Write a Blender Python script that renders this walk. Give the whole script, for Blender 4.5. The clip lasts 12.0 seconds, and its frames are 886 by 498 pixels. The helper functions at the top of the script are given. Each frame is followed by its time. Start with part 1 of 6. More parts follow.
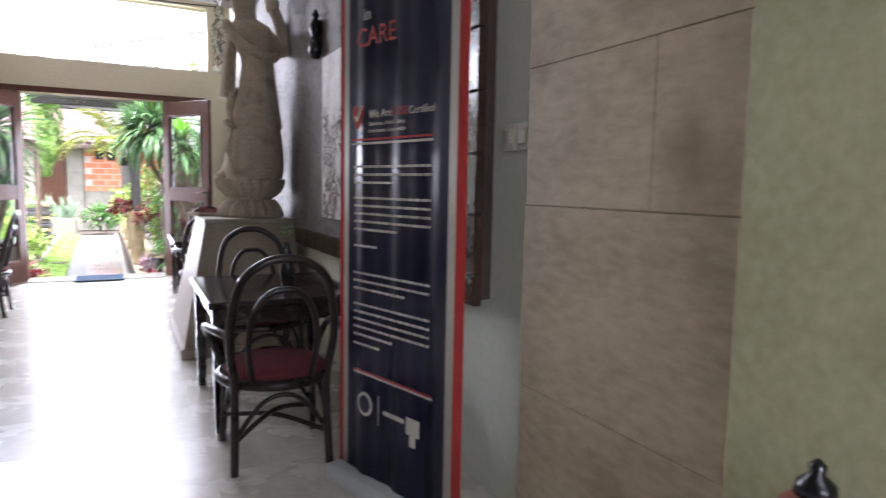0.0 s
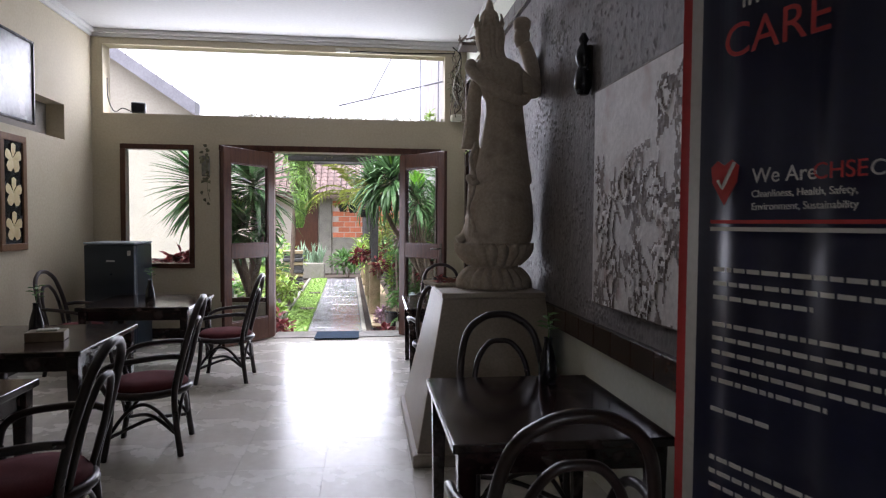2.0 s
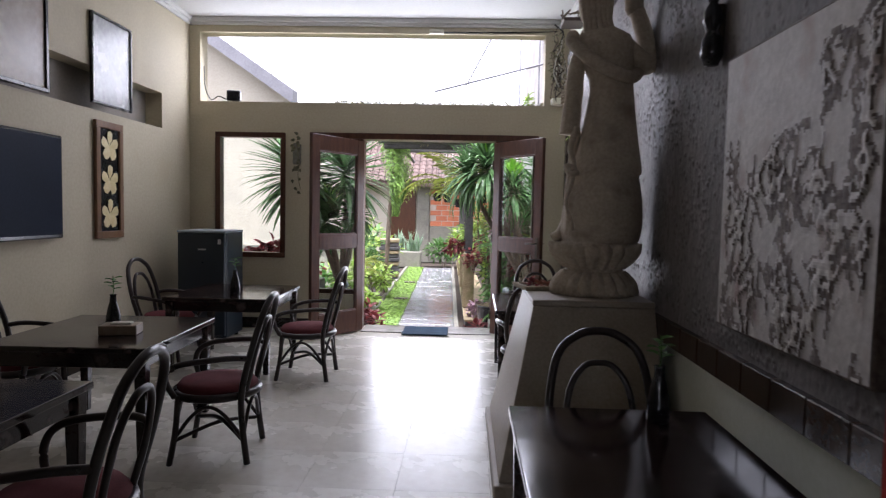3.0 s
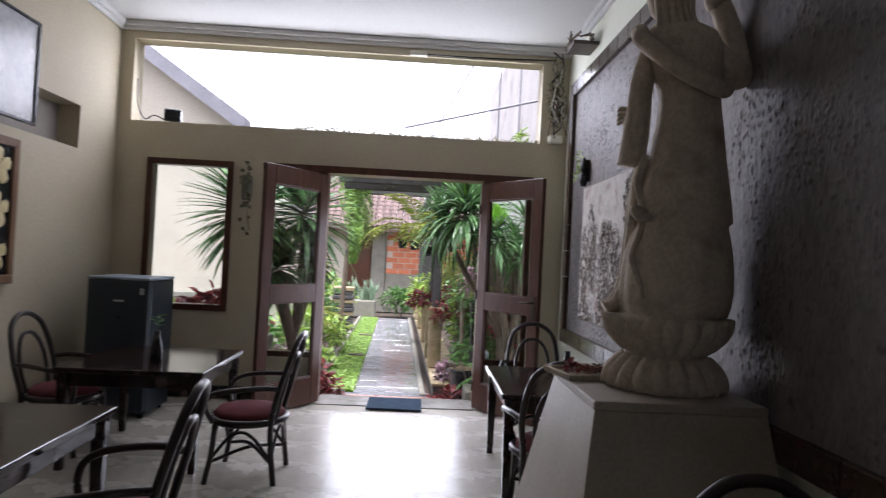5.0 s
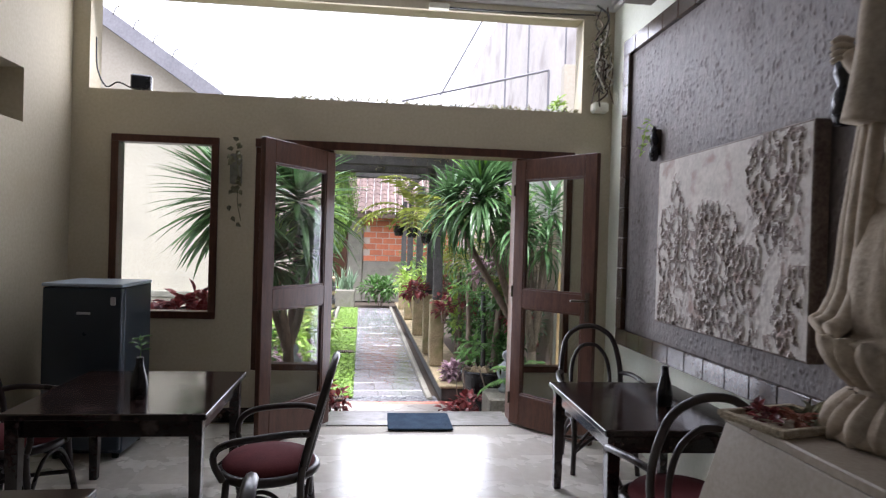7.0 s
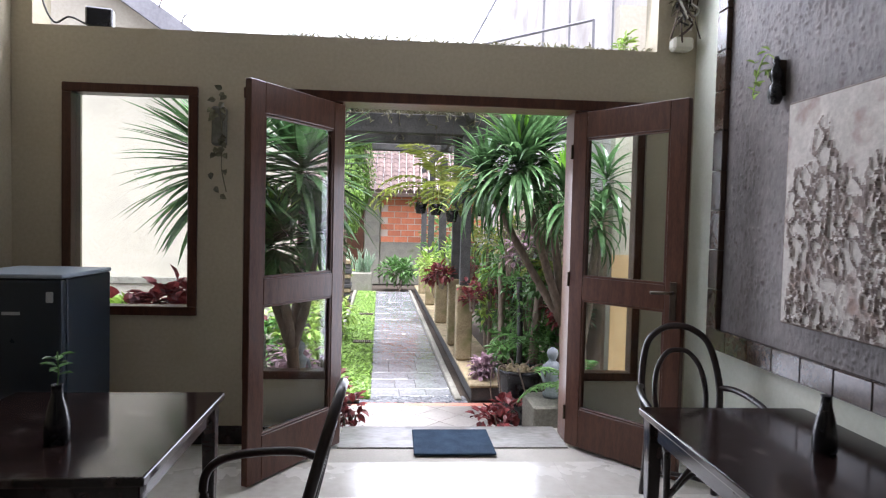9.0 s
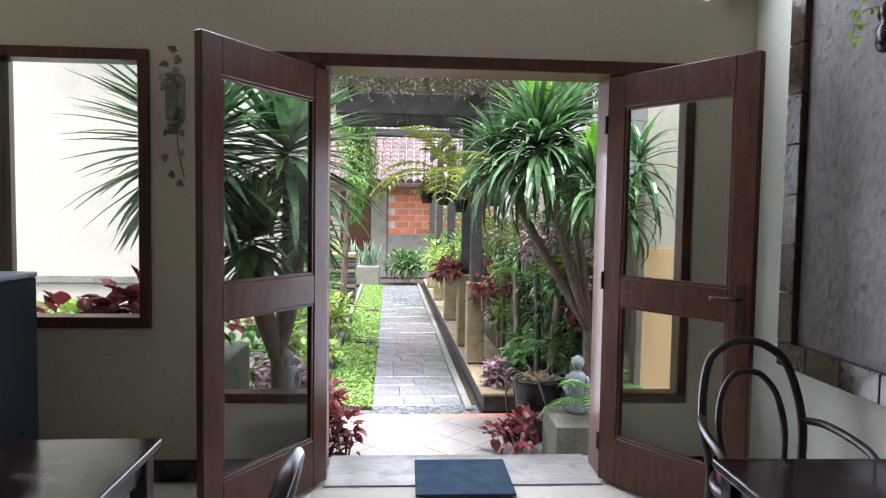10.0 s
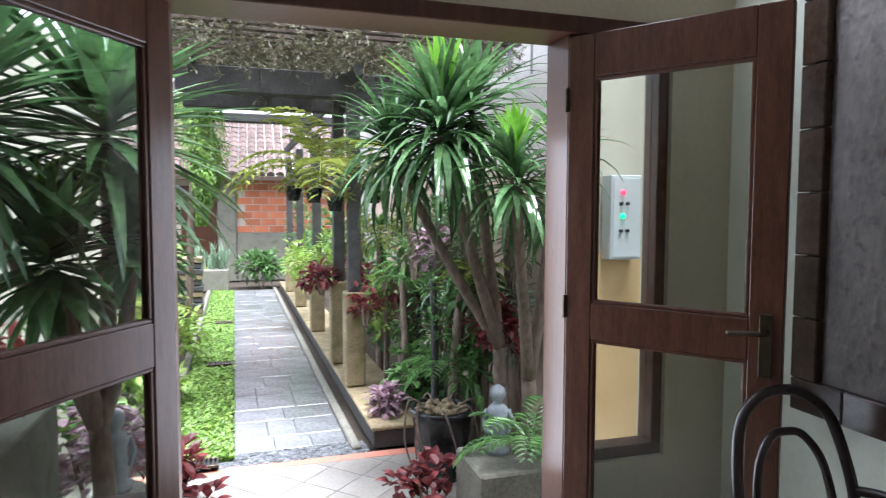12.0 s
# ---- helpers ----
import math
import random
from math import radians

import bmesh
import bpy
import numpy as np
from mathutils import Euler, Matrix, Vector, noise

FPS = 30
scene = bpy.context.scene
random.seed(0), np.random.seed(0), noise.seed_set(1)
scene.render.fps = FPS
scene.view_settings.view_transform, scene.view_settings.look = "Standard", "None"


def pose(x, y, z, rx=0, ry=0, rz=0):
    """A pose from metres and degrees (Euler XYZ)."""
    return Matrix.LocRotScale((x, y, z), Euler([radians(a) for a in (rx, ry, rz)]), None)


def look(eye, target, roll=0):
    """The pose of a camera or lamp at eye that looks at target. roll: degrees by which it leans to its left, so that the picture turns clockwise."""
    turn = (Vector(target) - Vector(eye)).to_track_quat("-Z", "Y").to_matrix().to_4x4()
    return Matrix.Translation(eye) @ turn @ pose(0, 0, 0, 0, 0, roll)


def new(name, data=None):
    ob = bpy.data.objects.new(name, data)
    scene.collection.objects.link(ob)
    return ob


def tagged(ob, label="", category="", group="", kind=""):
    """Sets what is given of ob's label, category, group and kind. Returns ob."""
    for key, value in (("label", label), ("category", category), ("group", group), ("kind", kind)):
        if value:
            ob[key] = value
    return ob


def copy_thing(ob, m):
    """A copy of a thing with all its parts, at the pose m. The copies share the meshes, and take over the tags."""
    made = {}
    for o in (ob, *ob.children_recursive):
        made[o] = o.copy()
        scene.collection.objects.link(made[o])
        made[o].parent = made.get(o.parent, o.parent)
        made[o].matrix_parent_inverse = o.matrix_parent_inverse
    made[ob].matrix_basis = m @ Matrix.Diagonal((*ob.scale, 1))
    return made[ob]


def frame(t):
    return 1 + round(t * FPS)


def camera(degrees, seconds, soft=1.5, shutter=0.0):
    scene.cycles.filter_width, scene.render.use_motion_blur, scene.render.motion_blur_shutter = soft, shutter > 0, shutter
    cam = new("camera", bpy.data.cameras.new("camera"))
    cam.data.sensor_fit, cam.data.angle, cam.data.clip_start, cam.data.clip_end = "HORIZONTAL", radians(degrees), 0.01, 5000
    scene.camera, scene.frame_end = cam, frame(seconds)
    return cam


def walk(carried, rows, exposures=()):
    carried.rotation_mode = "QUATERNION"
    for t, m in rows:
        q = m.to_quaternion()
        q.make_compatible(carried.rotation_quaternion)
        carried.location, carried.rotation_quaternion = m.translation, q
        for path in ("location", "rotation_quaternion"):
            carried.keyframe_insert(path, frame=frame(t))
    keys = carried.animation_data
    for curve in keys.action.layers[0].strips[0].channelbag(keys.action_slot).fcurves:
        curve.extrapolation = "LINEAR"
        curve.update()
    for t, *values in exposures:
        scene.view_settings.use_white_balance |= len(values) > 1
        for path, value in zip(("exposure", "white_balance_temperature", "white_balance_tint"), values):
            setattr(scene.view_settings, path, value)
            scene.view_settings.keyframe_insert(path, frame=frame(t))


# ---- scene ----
import mathutils
from math import cos, pi, sin

K = 1.12        # metres to one unit of the plan
cam = camera(70.1, 12.0, soft=1.15, shutter=0.3)
PATH = [
    (0, (-0.003, -1.136, 1.157), (0.896, 0.641, 0.962), 1.1),
    (0.5, (-0.01, -0.984, 1.174), (0.513, 0.931, 0.93), 1.1),
    (1, (0.042, -0.65, 1.143), (0.3, 1.325, 0.959), 0.9),
    (1.5, (0.062, -0.363, 1.142), (0.247, 1.62, 0.966), 2.3),
    (2, (0.047, -0.12, 1.313), (0.29, 1.864, 1.234), 0.4),
    (2.5, (0.104, 0.09, 1.336), (0.214, 2.085, 1.256), -0.3),
    (3, (0.142, 0.315, 1.352), (0.072, 2.31, 1.232), 1.2),
    (3.2, (0.124, 0.427, 1.346), (0.017, 2.422, 1.242), 1.8),
    (4.8, (-0.108, 1.308, 1.364), (-0.121, 3.308, 1.398), 2.0),
    (5, (-0.155, 1.391, 1.372), (-0.069, 3.389, 1.406), 2.9),
    (5.5, (-0.331, 1.615, 1.4), (0.077, 3.573, 1.453), 1.3),
    (6, (-0.479, 1.806, 1.405), (-0.054, 3.76, 1.44), 3.8),
    (6.5, (-0.57, 2.036, 1.421), (-0.248, 4.007, 1.52), 1.1),
    (7, (-0.636, 2.313, 1.419), (-0.434, 4.303, 1.404), 1.7),
    (7.5, (-0.668, 2.591, 1.431), (-0.507, 4.584, 1.374), 1.3),
    (7.7, (-0.687, 2.666, 1.423), (-0.512, 4.656, 1.331), 1.3),
    (9.3, (-0.658, 3.559, 1.381), (-0.528, 5.553, 1.305), 1.5),
    (9.5, (-0.652, 3.701, 1.377), (-0.533, 5.691, 1.212), 1.6),
    (10, (-0.593, 4.052, 1.387), (-0.476, 6.045, 1.28), 0.9),
    (10.5, (-0.578, 4.297, 1.404), (-0.507, 6.291, 1.255), 1.3),
    (11, (-0.642, 4.587, 1.428), (-0.42, 6.573, 1.344), 0.7),
    (11.5, (-0.695, 4.853, 1.423), (-0.34, 6.818, 1.315), 1.4),
    (12, (-0.742, 5.052, 1.439), (-0.166, 6.963, 1.315), 0.2),
]
EXPOSURES = [(0.0, 3.65, 5900, 22), (0.8, 3.35, 5900, 21), (1.3, 2.7, 5950, 22), (1.8, 2.35, 5950, 22), (3.2, 2.27, 5950, 22), (4.9, 2.08, 5950, 22), (5.6, 2.6, 5950, 22), (6.2, 2.52, 5950, 22), (7.2, 2.2, 5950, 20), (9.5, 2.35, 5850, 19), (12.0, 2.3, 5700, 13)]


def scaled(p):
    return (K * p[0], K * p[1], K * p[2])


walk(cam, [(t, look(scaled(eye), scaled(target), roll)) for t, eye, target, roll in PATH], EXPOSURES)

# ---- world, sun ----
world = bpy.data.worlds.new("overcast_sky")
scene.world = world
world.use_nodes = True
wn, wl = world.node_tree.nodes, world.node_tree.links
sky = wn.new("ShaderNodeTexSky")
sky.sky_type = "NISHITA"
sky.sun_disc = False
sky.sun_elevation = radians(62)
sky.sun_rotation = radians(200)
sky.dust_density = 4.0
sky.air_density = 1.0
sky.ozone_density = 0.6
wn["Background"].inputs["Strength"].default_value = 0.15
cloud = wn.new("ShaderNodeMix")
cloud.data_type = "RGBA"
cloud.inputs["Factor"].default_value = 0.85
cloud.inputs["B"].default_value = (4.9, 4.95, 5.0, 1)
wl.new(sky.outputs["Color"], cloud.inputs["A"])
wl.new(cloud.outputs["Result"], wn["Background"].inputs["Color"])
sun_data = bpy.data.lights.new("sun", "SUN")
sun_data.energy = 2.6
sun_data.angle = radians(25)
sun_data.color = (1.0, 0.97, 0.93)
sun = new("sun", sun_data)
sun.matrix_basis = look((2, 4, 20), (0.6, 8.5, 0))


def sky_lamp(name, x, y, z, w, h, energy, rx, rz=0):
    """An area lamp in an opening, in place of the sky's light that comes through it."""
    d = bpy.data.lights.new(name, "AREA")
    d.shape, d.size, d.size_y, d.energy = "RECTANGLE", K * w, K * h, energy
    d.color = (0.95, 0.98, 1.0)
    ob = new(name, d)
    ob.matrix_basis = pose(K * x, K * y, K * z, rx, 0, rz)
    return ob


sky_lamp("clerestory_daylight", -0.93, 7.44, 2.9, 3.6, 0.7, 14, -75)
sky_lamp("doorway_daylight", -0.28, 7.64, 1.0, 1.25, 1.5, 9, -90)
sky_lamp("rear_window_daylight", 0.0, -3.25, 1.55, 1.3, 1.2, 1.8, 90)


# ---- materials ----
def material(name, dark, light, rough=0.6, metal=0.0, scale=6.0, grain=60.0, bump=0.1, vary=0.0, island=False,
             stretch=(1, 1, 1), spots=None, coat=0.0, spec=0.5, depth=0.01):
    """A surface of two tones over two sizes of noise, with fine relief."""
    m = bpy.data.materials.new(name)
    m.use_nodes = True
    n, l = m.node_tree.nodes, m.node_tree.links
    b = n["Principled BSDF"]
    tc, mp = n.new("ShaderNodeTexCoord"), n.new("ShaderNodeMapping")
    mp.inputs["Scale"].default_value = stretch
    l.new(tc.outputs["Object"], mp.inputs["Vector"])
    big, fine = n.new("ShaderNodeTexNoise"), n.new("ShaderNodeTexNoise")
    for tex, sc in ((big, scale), (fine, grain)):
        tex.inputs["Scale"].default_value = sc
        tex.inputs["Detail"].default_value = 6.0
        l.new(mp.outputs["Vector"], tex.inputs["Vector"])
    add = n.new("ShaderNodeMath")
    add.operation = "MULTIPLY_ADD"
    l.new(fine.outputs["Fac"], add.inputs[0])
    add.inputs[1].default_value = 0.5
    half = n.new("ShaderNodeMath")
    half.operation = "MULTIPLY"
    half.inputs[1].default_value = 0.5
    l.new(big.outputs["Fac"], half.inputs[0])
    l.new(half.outputs[0], add.inputs[2])
    ramp = n.new("ShaderNodeValToRGB")
    ramp.color_ramp.elements[0].position, ramp.color_ramp.elements[1].position = 0.36, 0.64
    ramp.color_ramp.elements[0].color = (*dark, 1)
    ramp.color_ramp.elements[1].color = (*light, 1)
    l.new(add.outputs[0], ramp.inputs["Fac"])
    colour = ramp.outputs["Color"]
    if spots:
        tint, size, low, high = spots
        st = n.new("ShaderNodeTexNoise")
        st.inputs["Scale"].default_value = size
        st.inputs["Detail"].default_value = 4.0
        l.new(tc.outputs["Object"], st.inputs["Vector"])
        sr = n.new("ShaderNodeMapRange")
        sr.inputs["From Min"].default_value, sr.inputs["From Max"].default_value = low, high
        l.new(st.outputs["Fac"], sr.inputs["Value"])
        mix = n.new("ShaderNodeMix")
        mix.data_type = "RGBA"
        l.new(sr.outputs[0], mix.inputs["Factor"])
        l.new(colour, mix.inputs["A"])
        mix.inputs["B"].default_value = (*tint, 1)
        colour = mix.outputs["Result"]
    if vary:
        hsv = n.new("ShaderNodeHueSaturation")
        if island:
            rnd = n.new("ShaderNodeNewGeometry").outputs["Random Per Island"]
        else:
            rnd = n.new("ShaderNodeObjectInfo").outputs["Random"]
        rr = n.new("ShaderNodeMapRange")
        rr.inputs["To Min"].default_value, rr.inputs["To Max"].default_value = 1 - vary, 1 + vary
        l.new(rnd, rr.inputs["Value"])
        l.new(rr.outputs[0], hsv.inputs["Value"])
        l.new(colour, hsv.inputs["Color"])
        colour = hsv.outputs["Color"]
    l.new(colour, b.inputs["Base Color"])
    rv = n.new("ShaderNodeMapRange")
    rv.inputs["To Min"].default_value, rv.inputs["To Max"].default_value = max(0.02, rough - 0.1), min(1, rough + 0.1)
    l.new(big.outputs["Fac"], rv.inputs["Value"])
    l.new(rv.outputs[0], b.inputs["Roughness"])
    b.inputs["Metallic"].default_value = metal
    b.inputs["Coat Weight"].default_value = coat
    b.inputs["Coat Roughness"].default_value = 0.12
    b.inputs["Specular IOR Level"].default_value = spec
    if bump:
        bp = n.new("ShaderNodeBump")
        bp.inputs["Strength"].default_value = bump
        bp.inputs["Distance"].default_value = depth
        l.new(add.outputs[0], bp.inputs["Height"])
        l.new(bp.outputs["Normal"], b.inputs["Normal"])
    return m


def glass(name):
    m = bpy.data.materials.new(name)
    m.use_nodes = True
    b = m.node_tree.nodes["Principled BSDF"]
    b.inputs["Base Color"].default_value = (0.93, 0.97, 0.95, 1)
    b.inputs["Roughness"].default_value = 0.02
    b.inputs["Transmission Weight"].default_value = 1.0
    b.inputs["IOR"].default_value = 1.3
    return m


CREAM = material("cream_wall_paint", (0.455, 0.40, 0.285), (0.535, 0.475, 0.345), 0.75, scale=1.3, grain=40, bump=0.05, spots=((0.46, 0.39, 0.26), 2.2, 0.6, 0.85))
GREEN_WALL = material("pale_green_wall_paint", (0.70, 0.72, 0.60), (0.78, 0.80, 0.69), 0.7, scale=1.5, grain=40, bump=0.05)
WHITE = material("white_ceiling_paint", (0.58, 0.575, 0.56), (0.64, 0.635, 0.62), 0.8, scale=1.0, grain=30, bump=0.03)
OUTER = material("sunlit_cream_render", (0.41, 0.375, 0.30), (0.48, 0.45, 0.37), 0.85, scale=1.0, grain=30, bump=0.08, spots=((0.37, 0.345, 0.285), 1.6, 0.55, 0.8))
BOUNDARY = material("pale_weathered_boundary_render", (0.40, 0.375, 0.35), (0.52, 0.495, 0.47), 0.9, scale=1.5, grain=30, bump=0.15, stretch=(1, 1, 0.3), spots=((0.30, 0.27, 0.25), 1.3, 0.52, 0.75))
OCHRE = material("ochre_render", (0.50, 0.33, 0.15), (0.60, 0.42, 0.22), 0.85, scale=2, grain=30, bump=0.1)
MARBLE = material("polished_cream_marble", (0.56, 0.52, 0.45), (0.70, 0.67, 0.60), 0.27, scale=2.2, grain=14, bump=0.01, vary=0.03, spots=((0.42, 0.37, 0.30), 7.0, 0.58, 0.85))
GREYMARBLE = material("grey_veined_marble", (0.30, 0.285, 0.265), (0.44, 0.42, 0.39), 0.2, scale=3, grain=16, bump=0.01, stretch=(1, 2.5, 1), spots=((0.24, 0.22, 0.20), 6, 0.56, 0.75))
MORTAR = material("pale_brick_mortar", (0.44, 0.38, 0.32), (0.56, 0.50, 0.44), 0.9, scale=6, grain=80)
GROUT = material("cement_joint", (0.40, 0.37, 0.31), (0.48, 0.45, 0.38), 0.8, scale=6, grain=80)
WOOD = material("red_brown_door_wood", (0.050, 0.019, 0.011), (0.100, 0.040, 0.022), 0.34, scale=5, grain=40, bump=0.12, stretch=(6, 6, 0.7), spec=0.35)
TEAK = material("mid_brown_frame_wood", (0.13, 0.065, 0.028), (0.22, 0.115, 0.055), 0.4, scale=5, grain=40, bump=0.1, stretch=(6, 6, 0.7))
DARKWOOD = material("dark_stained_wood", (0.010, 0.006, 0.0055), (0.025, 0.013, 0.0115), 0.13, scale=3, grain=24, bump=0.05, stretch=(1, 2, 2), spots=((0.095, 0.075, 0.068), 9, 0.57, 0.75))
RATTAN = material("dark_lacquered_rattan", (0.010, 0.006, 0.005), (0.024, 0.012, 0.009), 0.3, scale=9, grain=70, bump=0.1)
CUSHION = material("wine_red_cushion_cloth", (0.095, 0.022, 0.026), (0.16, 0.042, 0.046), 0.9, scale=8, grain=160, bump=0.25, spec=0.2)
PANELWOOD = material("dark_panel_wood", (0.042, 0.026, 0.018), (0.075, 0.047, 0.032), 0.5, scale=4, grain=30, bump=0.08, stretch=(6, 6, 0.6))
PLASTER = material("rough_grey_plaster", (0.110, 0.095, 0.089), (0.200, 0.175, 0.165), 0.6, scale=5, grain=34, bump=0.55, depth=0.02, stretch=(1, 1, 0.6), spots=((0.08, 0.06, 0.05), 13, 0.6, 0.72))
WHITESTONE = material("white_relief_stone", (0.44, 0.40, 0.365), (0.62, 0.575, 0.535), 0.6, scale=6, grain=40, bump=0.3, spots=((0.32, 0.19, 0.15), 5.0, 0.56, 0.75))
RELIEFSTONE = material("pale_relief_stone", (0.36, 0.325, 0.285), (0.52, 0.48, 0.43), 0.7, scale=6, grain=40, bump=0.3, spots=((0.22, 0.12, 0.09), 5.5, 0.55, 0.75))
# slab edges, and the shade painted into the hollows of the carving
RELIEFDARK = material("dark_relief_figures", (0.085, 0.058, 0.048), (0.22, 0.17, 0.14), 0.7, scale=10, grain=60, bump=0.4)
SANDSTONE = material("carved_sandstone", (0.36, 0.295, 0.22), (0.52, 0.445, 0.345), 0.88, scale=5, grain=48, bump=0.55, spots=((0.25, 0.20, 0.15), 5.0, 0.55, 0.75))
WICKER = material("woven_palm_leaf", (0.26, 0.21, 0.14), (0.46, 0.39, 0.28), 0.85, scale=30, grain=120, bump=0.4)
PEDESTAL = material("smooth_stone_pedestal", (0.25, 0.205, 0.15), (0.34, 0.285, 0.22), 0.5, scale=3, grain=60, bump=0.08)
SLABSTONE = material("beige_stone_cladding", (0.38, 0.30, 0.20), (0.55, 0.46, 0.33), 0.7, scale=2.2, grain=18, bump=0.12, vary=0.08, stretch=(1, 0.7, 1.9), spots=((0.26, 0.19, 0.12), 2.0, 0.54, 0.72))
OLIVE = material("olive_cream_wall_paint", (0.36, 0.35, 0.20), (0.48, 0.48, 0.30), 0.7, scale=1.2, grain=30, bump=0.05, spots=((0.22, 0.17, 0.09), 1.6, 0.56, 0.8))
FRAMETILE = material("dark_brown_glazed_tile", (0.035, 0.020, 0.013), (0.075, 0.045, 0.030), 0.22, scale=6, grain=50, bump=0.06, vary=0.2)
FRIDGE = material("slate_blue_enamel", (0.012, 0.022, 0.036), (0.018, 0.030, 0.046), 0.3, scale=3, grain=200, bump=0.02)
FRIDGETOP = material("pale_blue_plastic_top", (0.30, 0.36, 0.42), (0.36, 0.42, 0.48), 0.4, scale=4, grain=60)
BLACK = material("black_glaze", (0.008, 0.008, 0.010), (0.016, 0.016, 0.018), 0.25, scale=10, grain=80)
METAL = material("dark_bronze_metal", (0.05, 0.04, 0.03), (0.09, 0.07, 0.05), 0.35, metal=0.9, scale=12, grain=80)
STEEL = material("grey_painted_steel", (0.42, 0.44, 0.45), (0.50, 0.52, 0.53), 0.45, scale=4, grain=60)
MATTING = material("blue_grey_door_mat_pile", (0.020, 0.035, 0.058), (0.042, 0.066, 0.098), 0.95, scale=10, grain=300, bump=0.5, spec=0.1)
PICTURE = material("pale_print_paper", (0.34, 0.35, 0.36), (0.50, 0.51, 0.51), 0.25, scale=2.5, grain=20, bump=0.0)
SEPIA = material("sepia_print_paper", (0.20, 0.15, 0.11), (0.34, 0.27, 0.20), 0.35, scale=3, grain=20, bump=0.0)
IVORY = material("ivory_carved_petals", (0.62, 0.50, 0.24), (0.74, 0.63, 0.36), 0.6, scale=20, grain=90)
SCREEN = material("blue_black_screen", (0.008, 0.013, 0.026), (0.012, 0.019, 0.036), 0.5, scale=2, grain=50, bump=0, spec=0.06)
NAVY = material("navy_vinyl_print", (0.008, 0.009, 0.030), (0.012, 0.013, 0.040), 0.33, scale=2, grain=60, bump=0.02)
RED = material("red_vinyl_print", (0.42, 0.030, 0.028), (0.50, 0.040, 0.036), 0.4, scale=4, grain=60)
PALE = material("off_white_vinyl_print", (0.52, 0.50, 0.44), (0.60, 0.58, 0.52), 0.4, scale=4, grain=60)
SWITCH = material("ivory_switch_plastic", (0.58, 0.56, 0.46), (0.64, 0.62, 0.52), 0.4, scale=6, grain=60)
PLASTIC = material("crumpled_clear_plastic_cover", (0.20, 0.23, 0.19), (0.40, 0.43, 0.37), 0.2, scale=7, grain=22, bump=0.9, depth=0.02)
CLAY = material("red_clay", (0.26, 0.09, 0.06), (0.36, 0.14, 0.09), 0.6, scale=6, grain=60, bump=0.15)
CONCRETE = material("weathered_concrete", (0.13, 0.125, 0.10), (0.25, 0.24, 0.20), 0.9, scale=4, grain=40, bump=0.35, spots=((0.10, 0.12, 0.06), 4, 0.55, 0.8))
PINKWALL = material("pinkish_cement_render", (0.40, 0.30, 0.24), (0.55, 0.44, 0.37), 0.9, scale=2, grain=40, bump=0.2, spots=((0.25, 0.22, 0.17), 3, 0.55, 0.8))
BENCH = material("mossy_ochre_stone", (0.19, 0.145, 0.08), (0.34, 0.275, 0.165), 0.85, scale=4, grain=40, bump=0.3, spots=((0.12, 0.12, 0.04), 5, 0.5, 0.75))
DARKSTONE = material("dark_lava_stone", (0.035, 0.035, 0.034), (0.085, 0.083, 0.08), 0.9, scale=6, grain=60, bump=0.5)
SLATE = material("wet_grey_paving_stone", (0.115, 0.12, 0.125), (0.22, 0.225, 0.235), 0.17, scale=4, grain=26, bump=0.3, vary=0.14)
TERRACE = material("white_terrace_tile", (0.27, 0.25, 0.225), (0.355, 0.335, 0.305), 0.35, scale=3, grain=30, bump=0.05, vary=0.06)
REDTILE = material("terracotta_tile", (0.50, 0.20, 0.14), (0.62, 0.28, 0.20), 0.6, scale=6, grain=60, vary=0.1)
BRICK = material("orange_red_brick", (0.40, 0.12, 0.06), (0.55, 0.20, 0.10), 0.9, scale=8, grain=60, bump=0.4, vary=0.2)
ROOFTILE = material("weathered_clay_roof_tile", (0.08, 0.055, 0.047), (0.17, 0.12, 0.105), 0.85, scale=5, grain=40, bump=0.2, vary=0.2, island=True)
PEBBLE = material("grey_pebbles", (0.06, 0.066, 0.072), (0.20, 0.21, 0.22), 0.45, scale=12, grain=60, vary=0.5, island=True)
SOIL = material("damp_soil", (0.030, 0.022, 0.014), (0.060, 0.045, 0.030), 0.95, scale=8, grain=60, bump=0.5)
TURF = material("turf_soil", (0.035, 0.055, 0.015), (0.070, 0.10, 0.030), 0.95, scale=8, grain=60, bump=0.5)
BARK = material("grey_brown_bark", (0.10, 0.075, 0.055), (0.23, 0.18, 0.14), 0.9, scale=8, grain=40, bump=0.6, stretch=(1, 1, 0.35))
ZINC = material("grey_painted_roof_verge", (0.13, 0.13, 0.145), (0.19, 0.19, 0.205), 0.6, scale=3, grain=30)
GREY = material("grey_niche_paint", (0.26, 0.235, 0.205), (0.32, 0.29, 0.255), 0.8, scale=2, grain=40)
FIGURESTONE = material("blue_grey_garden_stone", (0.20, 0.23, 0.26), (0.33, 0.36, 0.39), 0.85, scale=8, grain=60, bump=0.3)


